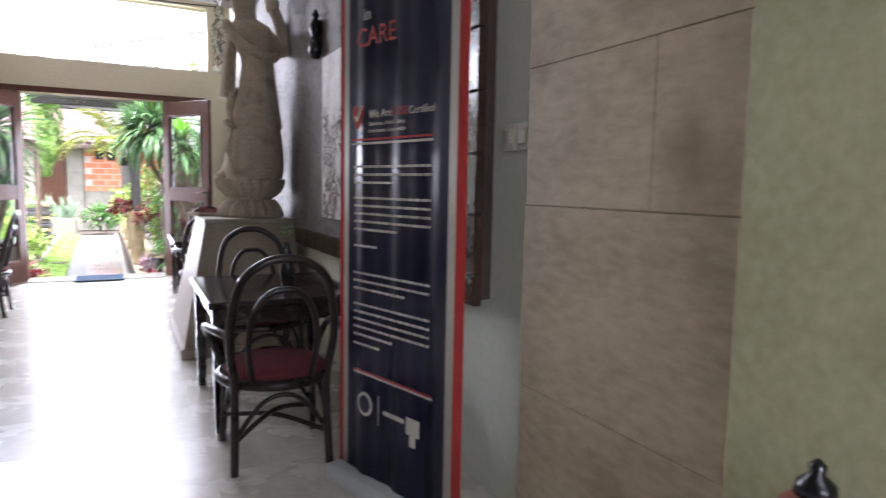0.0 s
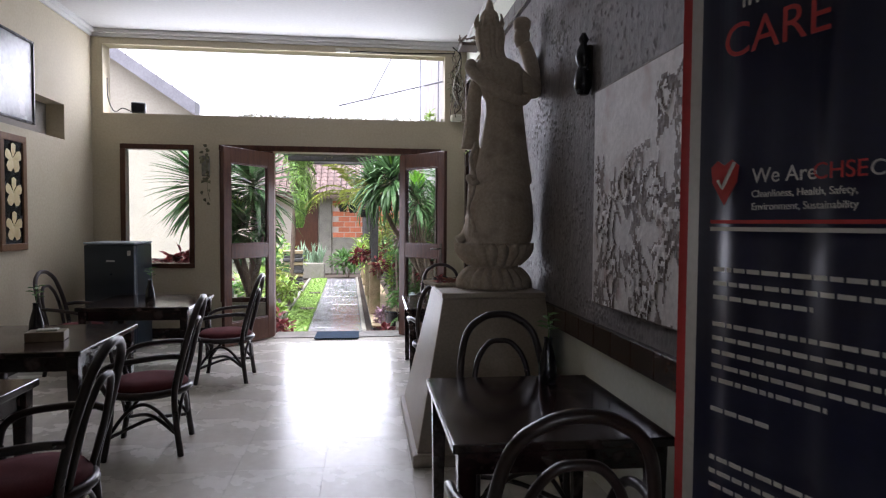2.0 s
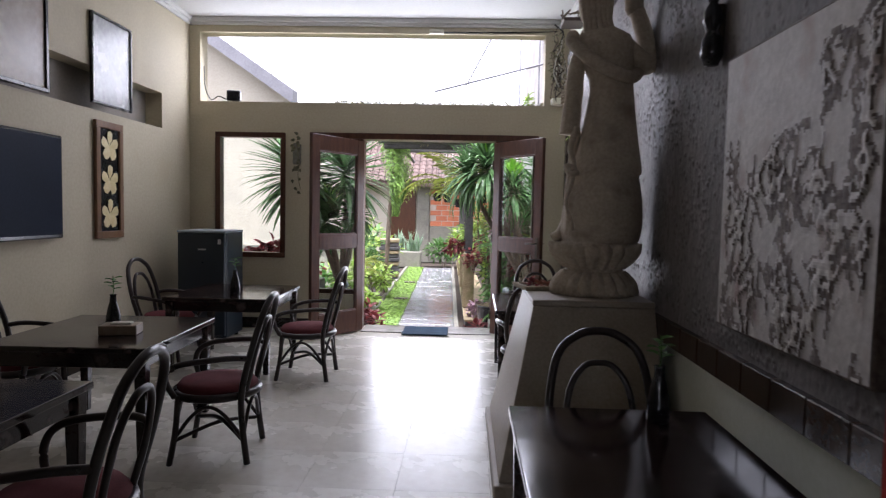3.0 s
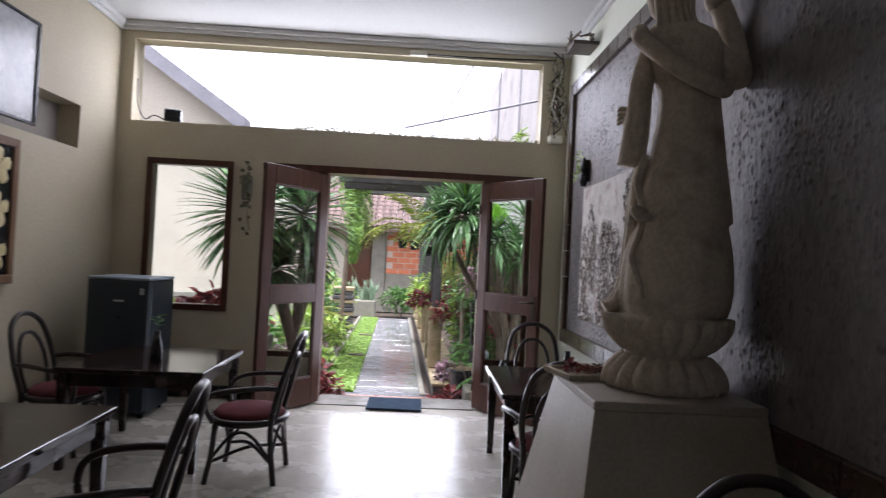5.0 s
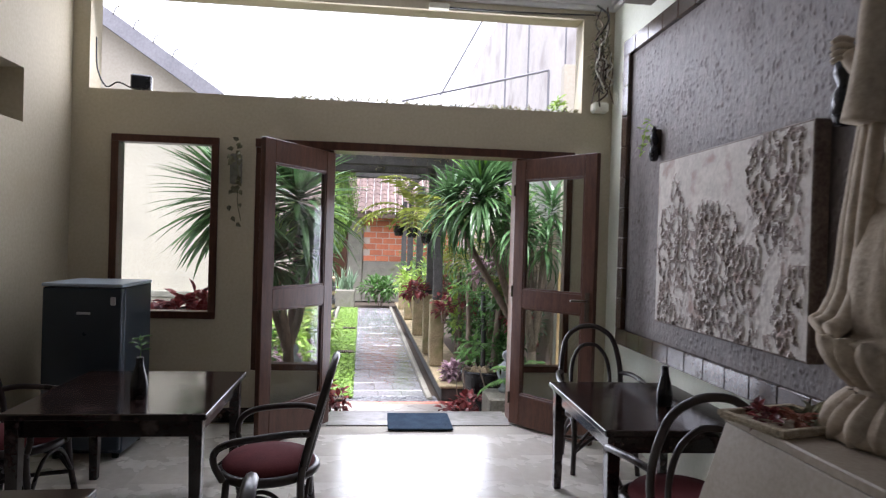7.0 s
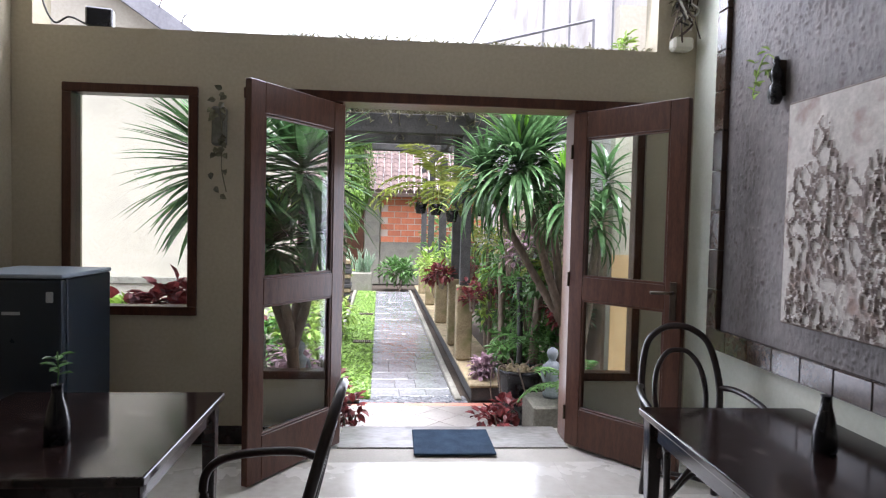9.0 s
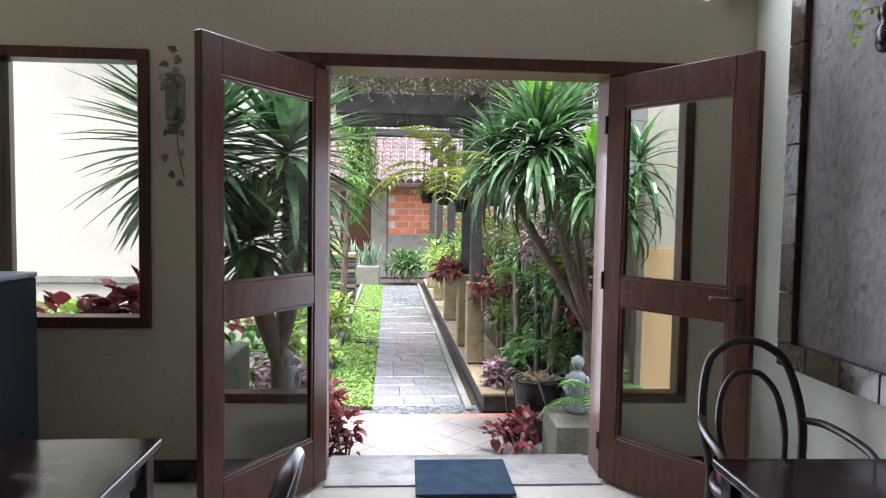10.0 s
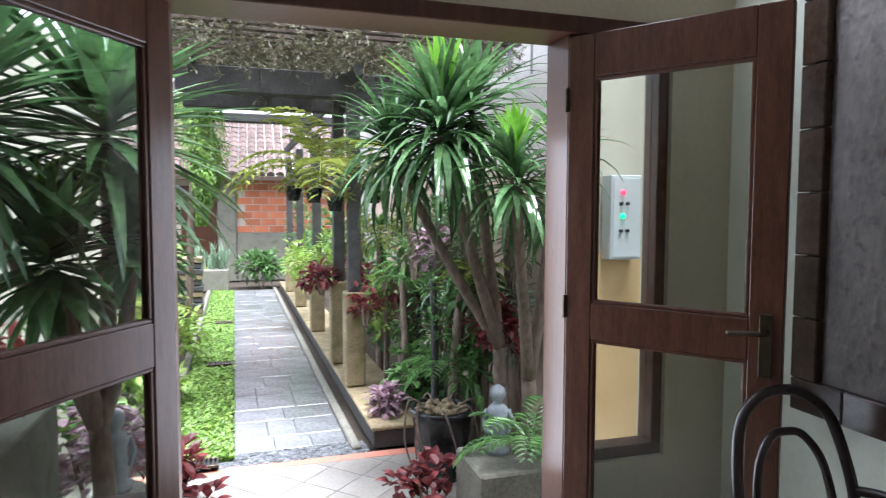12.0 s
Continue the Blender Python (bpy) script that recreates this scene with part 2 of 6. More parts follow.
def leaf_material(name, dark, light, vary=0.35, rough=0.42):
    m = material(name, dark, light, rough, scale=5, grain=30, bump=0.05, vary=vary, island=True)
    n, l = m.node_tree.nodes, m.node_tree.links
    b, out = n["Principled BSDF"], n["Material Output"]
    thin, mix = n.new("ShaderNodeBsdfTranslucent"), n.new("ShaderNodeMixShader")
    l.new(b.inputs["Base Color"].links[0].from_socket, thin.inputs["Color"])
    mix.inputs["Fac"].default_value = 0.3
    l.new(b.outputs[0], mix.inputs[1])
    l.new(thin.outputs[0], mix.inputs[2])
    l.new(mix.outputs[0], out.inputs["Surface"])
    return m


DRACAENA = leaf_material("dracaena_leaf", (0.055, 0.125, 0.050), (0.140, 0.255, 0.100), 0.55, 0.24)
DRACYOUNG = leaf_material("young_dracaena_leaf", (0.15, 0.36, 0.03), (0.28, 0.54, 0.08), 0.3, 0.35)
GREEN = leaf_material("garden_leaf", (0.060, 0.150, 0.036), (0.145, 0.280, 0.082), 0.5)
LIME = leaf_material("lime_leaf", (0.20, 0.33, 0.045), (0.37, 0.51, 0.12), 0.4)
CLIMBER = leaf_material("climber_leaf", (0.12, 0.25, 0.035), (0.26, 0.42, 0.09), 0.5)
YELLOWGREEN = leaf_material("yellow_green_frond", (0.19, 0.24, 0.035), (0.36, 0.41, 0.09), 0.35)
REDLEAF = leaf_material("dark_red_leaf", (0.11, 0.020, 0.022), (0.28, 0.060, 0.060), 0.55)
PURPLE = leaf_material("dusty_purple_leaf", (0.15, 0.085, 0.11), (0.36, 0.24, 0.28), 0.5)
SILVER = leaf_material("grey_green_leaf", (0.11, 0.18, 0.11), (0.26, 0.36, 0.24), 0.4)
GRASS = leaf_material("grass_leaf", (0.13, 0.25, 0.035), (0.27, 0.42, 0.08), 0.5)
DRYVINE = leaf_material("dry_vine", (0.095, 0.090, 0.05), (0.23, 0.22, 0.13), 0.45)
PANE = glass("clear_window_glass")


def glow(name, colour, strength):
    m = bpy.data.materials.new(name)
    m.use_nodes = True
    b = m.node_tree.nodes["Principled BSDF"]
    b.inputs["Base Color"].default_value = (*colour, 1)
    b.inputs["Emission Color"].default_value = (*colour, 1)
    b.inputs["Emission Strength"].default_value = strength
    return m


REDLAMP, GREENLAMP = glow("red_indicator_lens", (0.9, 0.03, 0.08), 0.6), glow("green_indicator_lens", (0.03, 0.7, 0.2), 0.6)
rng = random.Random(7)


# ---- builders ----
def part(name, bm, mat, parent=None, label="", smooth=False):
    """Links a bmesh, in plan units, as one mesh object, under a thing or a part."""
    me = bpy.data.meshes.new(name)
    for v in bm.verts:
        v.co *= K
    bm.to_mesh(me)
    bm.free()
    me.materials.append(mat)
    if smooth:
        for p in me.polygons:
            p.use_smooth = True
    ob = new(name, me)
    if parent:
        ob.parent = parent
    if label:
        tagged(ob, label)
    return ob


def again(ob, x, y, z, parent, rz=0, rx=0, ry=0):
    """A further piece on the same mesh."""
    o = new(ob.name.split(".")[0], ob.data)
    o.parent = parent
    o.matrix_basis = at(x, y, z, rz, rx, ry)
    return o


def at(x, y, z, rz=0, rx=0, ry=0):
    return pose(K * x, K * y, K * z, rx, ry, rz)


def thing(name, label, category, x=0, y=0, z=0, rz=0, group="", kind=""):
    ob = new(name)
    ob.empty_display_size = 0.1
    ob.matrix_basis = at(x, y, z, rz)
    return tagged(ob, label, category, group, kind)


def boxes(*items, bevel=0.0, segments=1):
    """Boxes (x0, y0, z0, x1, y1, z1) in one bmesh."""
    bm = bmesh.new()
    for x0, y0, z0, x1, y1, z1 in items:
        v = [bm.verts.new(c) for c in ((x0, y0, z0), (x1, y0, z0), (x1, y1, z0), (x0, y1, z0), (x0, y0, z1), (x1, y0, z1), (x1, y1, z1), (x0, y1, z1))]
        for f in ((3, 2, 1, 0), (4, 5, 6, 7), (0, 1, 5, 4), (1, 2, 6, 5), (2, 3, 7, 6), (3, 0, 4, 7)):
            bm.faces.new([v[i] for i in f])
    if bevel:
        bmesh.ops.bevel(bm, geom=bm.edges[:], offset=bevel, segments=segments, affect="EDGES", profile=0.5)
    return bm


def frustum(bottom, top, z0, z1, bevel=0.0):
    """A block from a rectangle (x0, y0, x1, y1) at z0 to another at z1."""
    bm = bmesh.new()
    v = []
    for (x0, y0, x1, y1), z in ((bottom, z0), (top, z1)):
        v += [bm.verts.new(c) for c in ((x0, y0, z), (x1, y0, z), (x1, y1, z), (x0, y1, z))]
    for f in ((3, 2, 1, 0), (4, 5, 6, 7), (0, 1, 5, 4), (1, 2, 6, 5), (2, 3, 7, 6), (3, 0, 4, 7)):
        bm.faces.new([v[i] for i in f])
    if bevel:
        bmesh.ops.bevel(bm, geom=bm.edges[:], offset=bevel, segments=2, affect="EDGES", profile=0.5)
    return bm


def tube(bm, pts, r, seg=8, closed=False, r_end=None):
    """A round bar along pts."""
    pts = [Vector(p) for p in pts]
    n = len(pts)
    rings = []
    for i, p in enumerate(pts):
        a = pts[(i - 1) % n] if closed or i else p
        b = pts[(i + 1) % n] if closed or i < n - 1 else p
        d = (b - a).normalized()
        u = d.cross(Vector((0.31, 0.17, 0.93))).normalized()
        if u.length < 0.5:
            u = Vector((1, 0, 0))
        w = d.cross(u)
        rad = r if r_end is None else r + (r_end - r) * i / (n - 1)
        rings.append([bm.verts.new(p + (u * cos(2 * pi * k / seg) + w * sin(2 * pi * k / seg)) * rad) for k in range(seg)])
    for i in range(n if closed else n - 1):
        a, b = rings[i], rings[(i + 1) % n]
        for k in range(seg):
            bm.faces.new((a[k], a[(k + 1) % seg], b[(k + 1) % seg], b[k]))
    if not closed:
        bm.faces.new(rings[0][::-1])
        bm.faces.new(rings[-1])
    return bm


def curve_points(pts, steps=6):
    """Catmull-Rom points through pts."""
    p = [Vector(q) for q in pts]
    p = [p[0] * 2 - p[1]] + p + [p[-1] * 2 - p[-2]]
    out = []
    for i in range(1, len(p) - 2):
        for s in range(steps):
            t = s / steps
            a, b, c, d = p[i - 1], p[i], p[i + 1], p[i + 2]
            out.append(0.5 * (2 * b + (c - a) * t + (2 * a - 5 * b + 4 * c - d) * t * t + (3 * b - a - 3 * c + d) * t ** 3))
    return out + [p[-2]]


def bar(pts, r, seg=8, steps=6, r_end=None):
    return tube(bmesh.new(), curve_points(pts, steps), r, seg, r_end=r_end)


def lathe(profile, seg=20, bm=None, cx=0, cy=0):
    """A turned body from (radius, z)."""
    bm = bm or bmesh.new()
    rings = [[bm.verts.new((cx + r * cos(2 * pi * k / seg), cy + r * sin(2 * pi * k / seg), z)) for k in range(seg)] for r, z in profile]
    for a, b in zip(rings, rings[1:]):
        for k in range(seg):
            bm.faces.new((a[k], a[(k + 1) % seg], b[(k + 1) % seg], b[k]))
    bm.faces.new(rings[0][::-1])
    bm.faces.new(rings[-1])
    return bm


def sheet(cuts_a, cuts_b, holes, place, t0, t1):
    """A wall with openings: cells between the cuts, but for the holes (a0, b0, a1, b1); place(a, b, t) gives the point."""
    bm = bmesh.new()
    A = sorted(set(cuts_a) | {h[i] for h in holes for i in (0, 2)})
    B = sorted(set(cuts_b) | {h[i] for h in holes for i in (1, 3)})
    cache = {}

    def vert(i, j, t):
        if (i, j, t) not in cache:
            cache[i, j, t] = bm.verts.new(place(A[i], B[j], (t0, t1)[t]))
        return cache[i, j, t]

    def solid(i, j):
        if not (0 <= i < len(A) - 1 and 0 <= j < len(B) - 1):
            return False
        a, b = (A[i] + A[i + 1]) / 2, (B[j] + B[j + 1]) / 2
        return not any(h[0] < a < h[2] and h[1] < b < h[3] for h in holes)

    for i in range(len(A) - 1):
        for j in range(len(B) - 1):
            if not solid(i, j):
                continue
            for t in (0, 1):
                q = [vert(i, j, t), vert(i + 1, j, t), vert(i + 1, j + 1, t), vert(i, j + 1, t)]
                bm.faces.new(q if t == 0 else q[::-1])
            for di, dj, e in ((-1, 0, ((i, j), (i, j + 1))), (1, 0, ((i + 1, j), (i + 1, j + 1))), (0, -1, ((i, j), (i + 1, j))), (0, 1, ((i, j + 1), (i + 1, j + 1)))):
                if not solid(i + di, j + dj):
                    (p, q), (r, s) = e
                    bm.faces.new((vert(p, q, 0), vert(r, s, 0), vert(r, s, 1), vert(p, q, 1)))
    bmesh.ops.recalc_face_normals(bm, faces=bm.faces[:])
    return bm


def blade(bm, base, yaw, rise, length, width, droop, segs=5, fold=0.25):
    """One strap leaf that leaves base at an angle and bends over."""
    p = Vector(base)
    out = Vector((cos(yaw), sin(yaw), 0))
    side = Vector((-sin(yaw), cos(yaw), 0))
    rows = []
    ang = rise
    for i in range(segs + 1):
        f = i / segs
        w = width * (0.45 + 1.6 * f) if f < 0.3 else width * (0.93 * (1 - ((f - 0.3) / 0.7) ** 1.8) + 0.04)
        up = Vector((0, 0, 1)) * cos(ang) - out * sin(ang)
        rows.append([bm.verts.new(p - side * w + up * w * fold), bm.verts.new(p), bm.verts.new(p + side * w + up * w * fold)])
        p = p + (out * cos(ang) + Vector((0, 0, 1)) * sin(ang)) * (length / segs)
        ang -= droop / segs * (0.5 + f)
    for a, b in zip(rows, rows[1:]):
        bm.faces.new((a[0], a[1], b[1], b[0]))
        bm.faces.new((a[1], a[2], b[2], b[1]))


def leaf(bm, p, d, up, length, width):
    """One broad leaf, folded along its rib."""
    d = d.normalized()
    s = d.cross(up)
    if s.length < 0.01:
        s = Vector((1, 0, 0))
    s.normalize()
    n = s.cross(d)
    a = bm.verts.new(p)
    b = bm.verts.new(p + d * length * 0.45 - n * length * 0.04)
    c = bm.verts.new(p + d * length - n * length * 0.18)
    l1 = bm.verts.new(p + d * length * 0.35 + s * width + n * width * 0.3)
    r1 = bm.verts.new(p + d * length * 0.35 - s * width + n * width * 0.3)
    l2 = bm.verts.new(p + d * length * 0.7 + s * width * 0.7 + n * width * 0.12)
    r2 = bm.verts.new(p + d * length * 0.7 - s * width * 0.7 + n * width * 0.12)
    for f in ((a, b, l1), (a, r1, b), (l1, b, l2), (r1, r2, b), (b, c, l2), (b, r2, c)):
        bm.faces.new(f)


def rosette(n, length, width, low=-0.5, high=1.45, droop=1.1, base=(0, 0, 0), spread=0.06):
    bm = bmesh.new()
    for i in range(n):
        f = i / n
        rise = low + (high - low) * f ** 0.8
        blade(bm, (base[0] + rng.uniform(-spread, spread) * 0.4, base[1] + rng.uniform(-spread, spread) * 0.4, base[2] + spread * 3 * f + rng.uniform(-0.01, 0.01)), i * 2.39996 + rng.uniform(-0.2, 0.2),
              rise + rng.uniform(-0.12, 0.12), length * rng.uniform(0.8, 1.1) * (1 - 0.3 * f), width * rng.uniform(0.8, 1.15), droop * rng.uniform(0.6, 1.3) * (1 - 0.5 * f))
    return bm


def bush(n, rx, ry, rz, length, width, bm=None, centre=(0, 0, 0)):
    """A crown of loose leaves in an uneven mound."""
    bm = bm or bmesh.new()
    lumps = [(rng.uniform(-0.6, 0.6) * rx, rng.uniform(-0.6, 0.6) * ry, rng.uniform(-0.3, 0.7) * rz, rng.uniform(0.35, 0.6)) for _ in range(7)]
    for _ in range(n):
        cx, cy, cz, r = rng.choice(lumps)
        d = Vector((rng.gauss(0, 1), rng.gauss(0, 1), rng.gauss(0.25, 0.8))).normalized()
        q = r * rng.uniform(0.5, 1.0)
        p = Vector((centre[0] + cx + d.x * rx * q, centre[1] + cy + d.y * ry * q, max(0.0, centre[2] + cz + d.z * rz * q)))
        leaf(bm, p, (d + Vector((rng.uniform(-.5, .5), rng.uniform(-.5, .5), rng.uniform(-.5, .3)))), Vector((0, 0, 1)), length * rng.uniform(0.6, 1.2), width * rng.uniform(0.7, 1.2))
    return bm

# ---- the room: x across, y towards the garden ----
LEFT, RIGHT, BACK, FRONT, TOP = -2.95, 1.22, -3.2, 7.3, 3.42
THICK = 0.2

sub = part("floor", boxes((LEFT - 0.2, BACK - 0.2, -0.3, RIGHT + 0.2, 7.62, -0.012)), MARBLE)
floor = tagged(sub, "polished cream marble tile floor with soft reflections", "floor", kind="structure")
tagged(part("ceiling", boxes((LEFT - 0.2, BACK - 0.2, TOP, RIGHT + 0.2, FRONT + 0.25, TOP + 0.15)), WHITE), "smooth white painted ceiling", "ceiling", kind="structure")

# garden wall of the room: clerestory, window, doorway with two sidelights
tagged(part("wall_north", sheet([LEFT - 0.2, RIGHT + 0.2], [-0.3, TOP], [
    (-2.83, 2.515, 0.963, 3.27), (-2.64, 0.81, -1.885, 2.165), (-1.60, 0.40, -1.05, 2.17), (-1.05, -0.012, 0.50, 2.17), (0.50, 0.40, 0.92, 2.17)],
    lambda a, b, t: (a, t, b), FRONT, FRONT + 0.2), CREAM), "cream painted wall with doorway, window and open clerestory", "wall", kind="structure")
tagged(part("wall_west", sheet([BACK - 0.2, FRONT], [0, TOP], [(3.2, 2.13, 6.66, 2.48)], lambda a, b, t: (t, a, b), LEFT, LEFT - 0.2), CREAM), "cream painted wall with a long shallow niche", "wall", kind="structure")
tagged(part("niche_back", boxes((LEFT - 0.21, 3.1, 2.05, LEFT - 0.17, 6.75, 2.55)), GREY), "grey-brown back of the wall niche", "niche", kind="structure")
tagged(part("wall_east", boxes((RIGHT, BACK - 0.2, 0, RIGHT + 0.2, FRONT, TOP)), GREEN_WALL), "pale green-cream painted wall", "wall", kind="structure")
tagged(part("wall_south", sheet([LEFT, RIGHT], [0, TOP], [(-0.7, 0.9, 0.7, 2.2)], lambda a, b, t: (a, t, b), BACK, BACK - 0.2), CREAM), "plain cream painted wall", "wall", kind="structure")
tagged(part("wall_partition", boxes((LEFT, 0.30, 0, -0.42, 0.44, TOP), bevel=0.004), PANELWOOD), "dark brown wooden partition beside the passage", "partition", kind="structure")
bm = bmesh.new()
for i, (d, z) in enumerate(((0.06, 0.0), (0.03, 0.035))):
    for b in ((LEFT, FRONT - d, TOP - z - 0.045, RIGHT, FRONT, TOP - z),):
        q = boxes(b, bevel=0.006)
        me = bpy.data.meshes.new("t")
        q.to_mesh(me)
        q.free()
        bm.from_mesh(me)
    q = boxes((LEFT, BACK, TOP - z - 0.045, LEFT + d, FRONT - d, TOP - z), (RIGHT - d, BACK, TOP - z - 0.045, RIGHT, FRONT - d, TOP - z), bevel=0.006)
    me = bpy.data.meshes.new("t")
    q.to_mesh(me)
    q.free()
    bm.from_mesh(me)
tagged(part("cornice_trim", bm, WHITE), "stepped white plaster ceiling cornice", "cornice", kind="structure")
tagged(part("baseboard", boxes((LEFT, FRONT - 0.012, 0, -1.05, FRONT, 0.115), (0.50, FRONT - 0.012, 0, RIGHT, FRONT, 0.115), (LEFT, 0.44, 0, LEFT + 0.012, FRONT - 0.012, 0.115), bevel=0.002), DARKWOOD), "low dark skirting board", "skirting", kind="structure")


# ---- window and doorway frames ----
def framed(name, label, category, x0, z0, x1, z1, y0, y1, w, mat, glazed=True, bottom=True):
    th = thing(name, label, category, kind="structure")
    part("window_frame", boxes((x0, y0, z1 - w, x1, y1, z1), bevel=0.004), mat, th)
    part("window_frame", boxes((x0, y0, z0 + (w if bottom else 0), x0 + w, y1, z1 - w), bevel=0.004), mat, th)
    part("window_frame", boxes((x1 - w, y0, z0 + (w if bottom else 0), x1, y1, z1 - w), bevel=0.004), mat, th)
    if bottom:
        part("window_sill", boxes((x0, y0, z0, x1, y1, z0 + w), bevel=0.004), mat, th)
    if glazed:
        p = part("pane", boxes((x0 + w, (y0 + y1) / 2 - 0.003, z0 + w, x1 - w, (y0 + y1) / 2 + 0.003, z1 - w)), PANE, th)
        p.visible_shadow = False
    return th


framed("window_1", "fixed window in a dark wooden frame", "window", -2.656, 0.795, -1.87, 2.18, FRONT - 0.02, FRONT + 0.10, 0.055, WOOD)
framed("window_4", "plain rear window in a dark wooden frame", "window", -0.7, 0.9, 0.7, 2.2, BACK - 0.15, BACK - 0.05, 0.055, WOOD)
framed("window_2", "narrow sidelight in a dark wooden frame", "window", -1.60, 0.40, -1.05, 2.13, FRONT + 0.02, FRONT + 0.12, 0.05, WOOD)
framed("window_3", "narrow sidelight in a dark wooden frame", "window", 0.50, 0.40, 0.92, 2.13, FRONT + 0.02, FRONT + 0.12, 0.05, WOOD)
d = thing("door_frame", "dark wooden frame of the garden doorway", "door frame", kind="structure")
part("head", boxes((-1.60, FRONT - 0.015, 2.125, 0.92, FRONT + 0.205, 2.19), bevel=0.004), WOOD, d)
part("post", boxes((-1.05, FRONT + 0.012, 0.003, -1.005, FRONT + 0.205, 2.125), bevel=0.004), WOOD, d)
part("post", boxes((0.45, FRONT + 0.012, 0.003, 0.50, FRONT + 0.205, 2.125), bevel=0.004), WOOD, d)


def door_leaf(name, x, y, rz, side, width, label):
    """A glazed leaf from its hinge along +x."""
    th = thing(name, label, "door", x, y, 0.012, rz, kind="structure")
    w, h, s, t = width, 2.09, 0.105, 0.042
    part("stile", boxes((0, -t / 2, 0, s, t / 2, h), bevel=0.004), WOOD, th)
    part("stile", boxes((w - s, -t / 2, 0, w, t / 2, h), bevel=0.004), WOOD, th)
    part("top_rail", boxes((s, -t / 2, h - 0.16, w - s, t / 2, h), bevel=0.003), WOOD, th)
    part("middle_rail", boxes((s, -t / 2, 0.93, w - s, t / 2, 1.07), bevel=0.003), WOOD, th)
    part("bottom_rail", boxes((s, -t / 2, 0, w - s, t / 2, 0.24), bevel=0.003), WOOD, th)
    for z0, z1 in ((0.24, 0.93), (1.07, h - 0.16)):
        p = part("pane", boxes((s, -0.003, z0, w - s, 0.003, z1)), PANE, th)
        p.visible_shadow = False
        for yy in (-1, 1):
            part("glazing_bead", boxes((s, yy * 0.010 - 0.006, z0, w - s, yy * 0.010 + 0.006, z0 + 0.014), (s, yy * 0.010 - 0.006, z1 - 0.014, w - s, yy * 0.010 + 0.006, z1),
                 (s, yy * 0.010 - 0.006, z0 + 0.014, s + 0.014, yy * 0.010 + 0.006, z1 - 0.014), (w - s - 0.014, yy * 0.010 - 0.006, z0 + 0.014, w - s, yy * 0.010 + 0.006, z1 - 0.014), bevel=0.003), WOOD, th)
    for yy in (-1, 1) if side else ():
        hd = part("handle", bar([(w - 0.05, yy * t / 2, 1.03), (w - 0.05, yy * (t / 2 + 0.045), 1.03), (w - 0.09, yy * (t / 2 + 0.055), 1.03), (w - 0.16, yy * (t / 2 + 0.05), 1.025)], 0.009), METAL, th, "dark metal lever handle", True)
        part("handle_plate", boxes((w - 0.07, min(0, yy) * 0.006 + yy * t / 2, 0.88, w - 0.03, max(0, yy) * 0.006 + yy * t / 2, 1.09), bevel=0.002), METAL, hd)
    for z in (0.2, 1.05, 1.85):
        part("hinge", lathe([(0.009, z - 0.045), (0.009, z + 0.045)], 8, cx=-0.004, cy=-t / 2), METAL, th)
    return th


door_leaf("door_1", -1.005, FRONT - 0.01, math.degrees(math.atan2(-0.66, -0.412)), 0, 0.785, "open red-brown wooden door leaf with two glass panes")
door_leaf("door_2", 0.45, FRONT - 0.01, math.degrees(math.atan2(-0.61, 0.453)), 1, 0.765, "open red-brown wooden door leaf with two glass panes")
tagged(part("door_mat", boxes((-0.53, 7.08, 0.0035, -0.03, 7.53, 0.0165), bevel=0.005, segments=2), MATTING), "flat blue-grey door mat on the marble threshold", "door mat")


# ---- the long plaster panel on the east wall ----
P0, P1, PZ0, PZ1 = 0.86, 6.87, 0.72, 2.96
panel = thing("plaster_panel", "rough grey plaster wall panel in a dark tiled frame", "wall panel", kind="structure")
bm = bmesh.new()
ny, nz = 840, 310
grid = []
for i in range(ny + 1):
    row = []
    for j in range(nz + 1):
        y, z = P0 + 0.1 + (P1 - P0 - 0.2) * i / ny, PZ0 + 0.11 + (PZ1 - PZ0 - 0.2) * j / nz
        h = mathutils.noise.noise((y * 5, z * 4, 0)) * 0.35 + mathutils.noise.noise((y * 78, z * 46, 5)) * 0.8 + mathutils.noise.noise((y * 34, z * 21, 9)) * 0.35
        h = 0.0055 * min(1.0, max(0, h - 0.28) * 5.0)
        row.append(bm.verts.new((1.168 - h, y, z)))
    grid.append(row)
for i in range(ny):
    for j in range(nz):
        bm.faces.new((grid[i][j], grid[i][j + 1], grid[i + 1][j + 1], grid[i + 1][j]))
part("plaster", bm, PLASTER, panel, smooth=True)
part("backing", boxes((1.172, P0 + 0.02, PZ0 + 0.02, RIGHT, P1 - 0.02, PZ1 - 0.02)), PANELWOOD, panel)
run = P1 - P0
n = 28
step = run / n
tile_h = part("frame_tile", boxes((1.135, 0.002, 0, 1.172, step - 0.002, 0.115), bevel=0.004), FRAMETILE, panel)
tile_h.matrix_basis = at(0, P0, PZ0)
for i in range(n):
    if i:
        again(tile_h, 0, P0 + i * step, PZ0, panel)
    again(tile_h, 0, P0 + i * step, PZ1 - 0.115, panel)
m = 9
vs = (PZ1 - PZ0 - 0.23) / m
tile_v = part("frame_tile", boxes((1.135, 0, 0.002, 1.172, 0.105, vs - 0.002), bevel=0.004), FRAMETILE, panel)
tile_v.matrix_basis = at(0, P0, PZ0 + 0.115)
for i in range(m):
    if i:
        again(tile_v, 0, P0, PZ0 + 0.115 + i * vs, panel)
    again(tile_v, 0, P1 - 0.105, PZ0 + 0.115 + i * vs, panel)


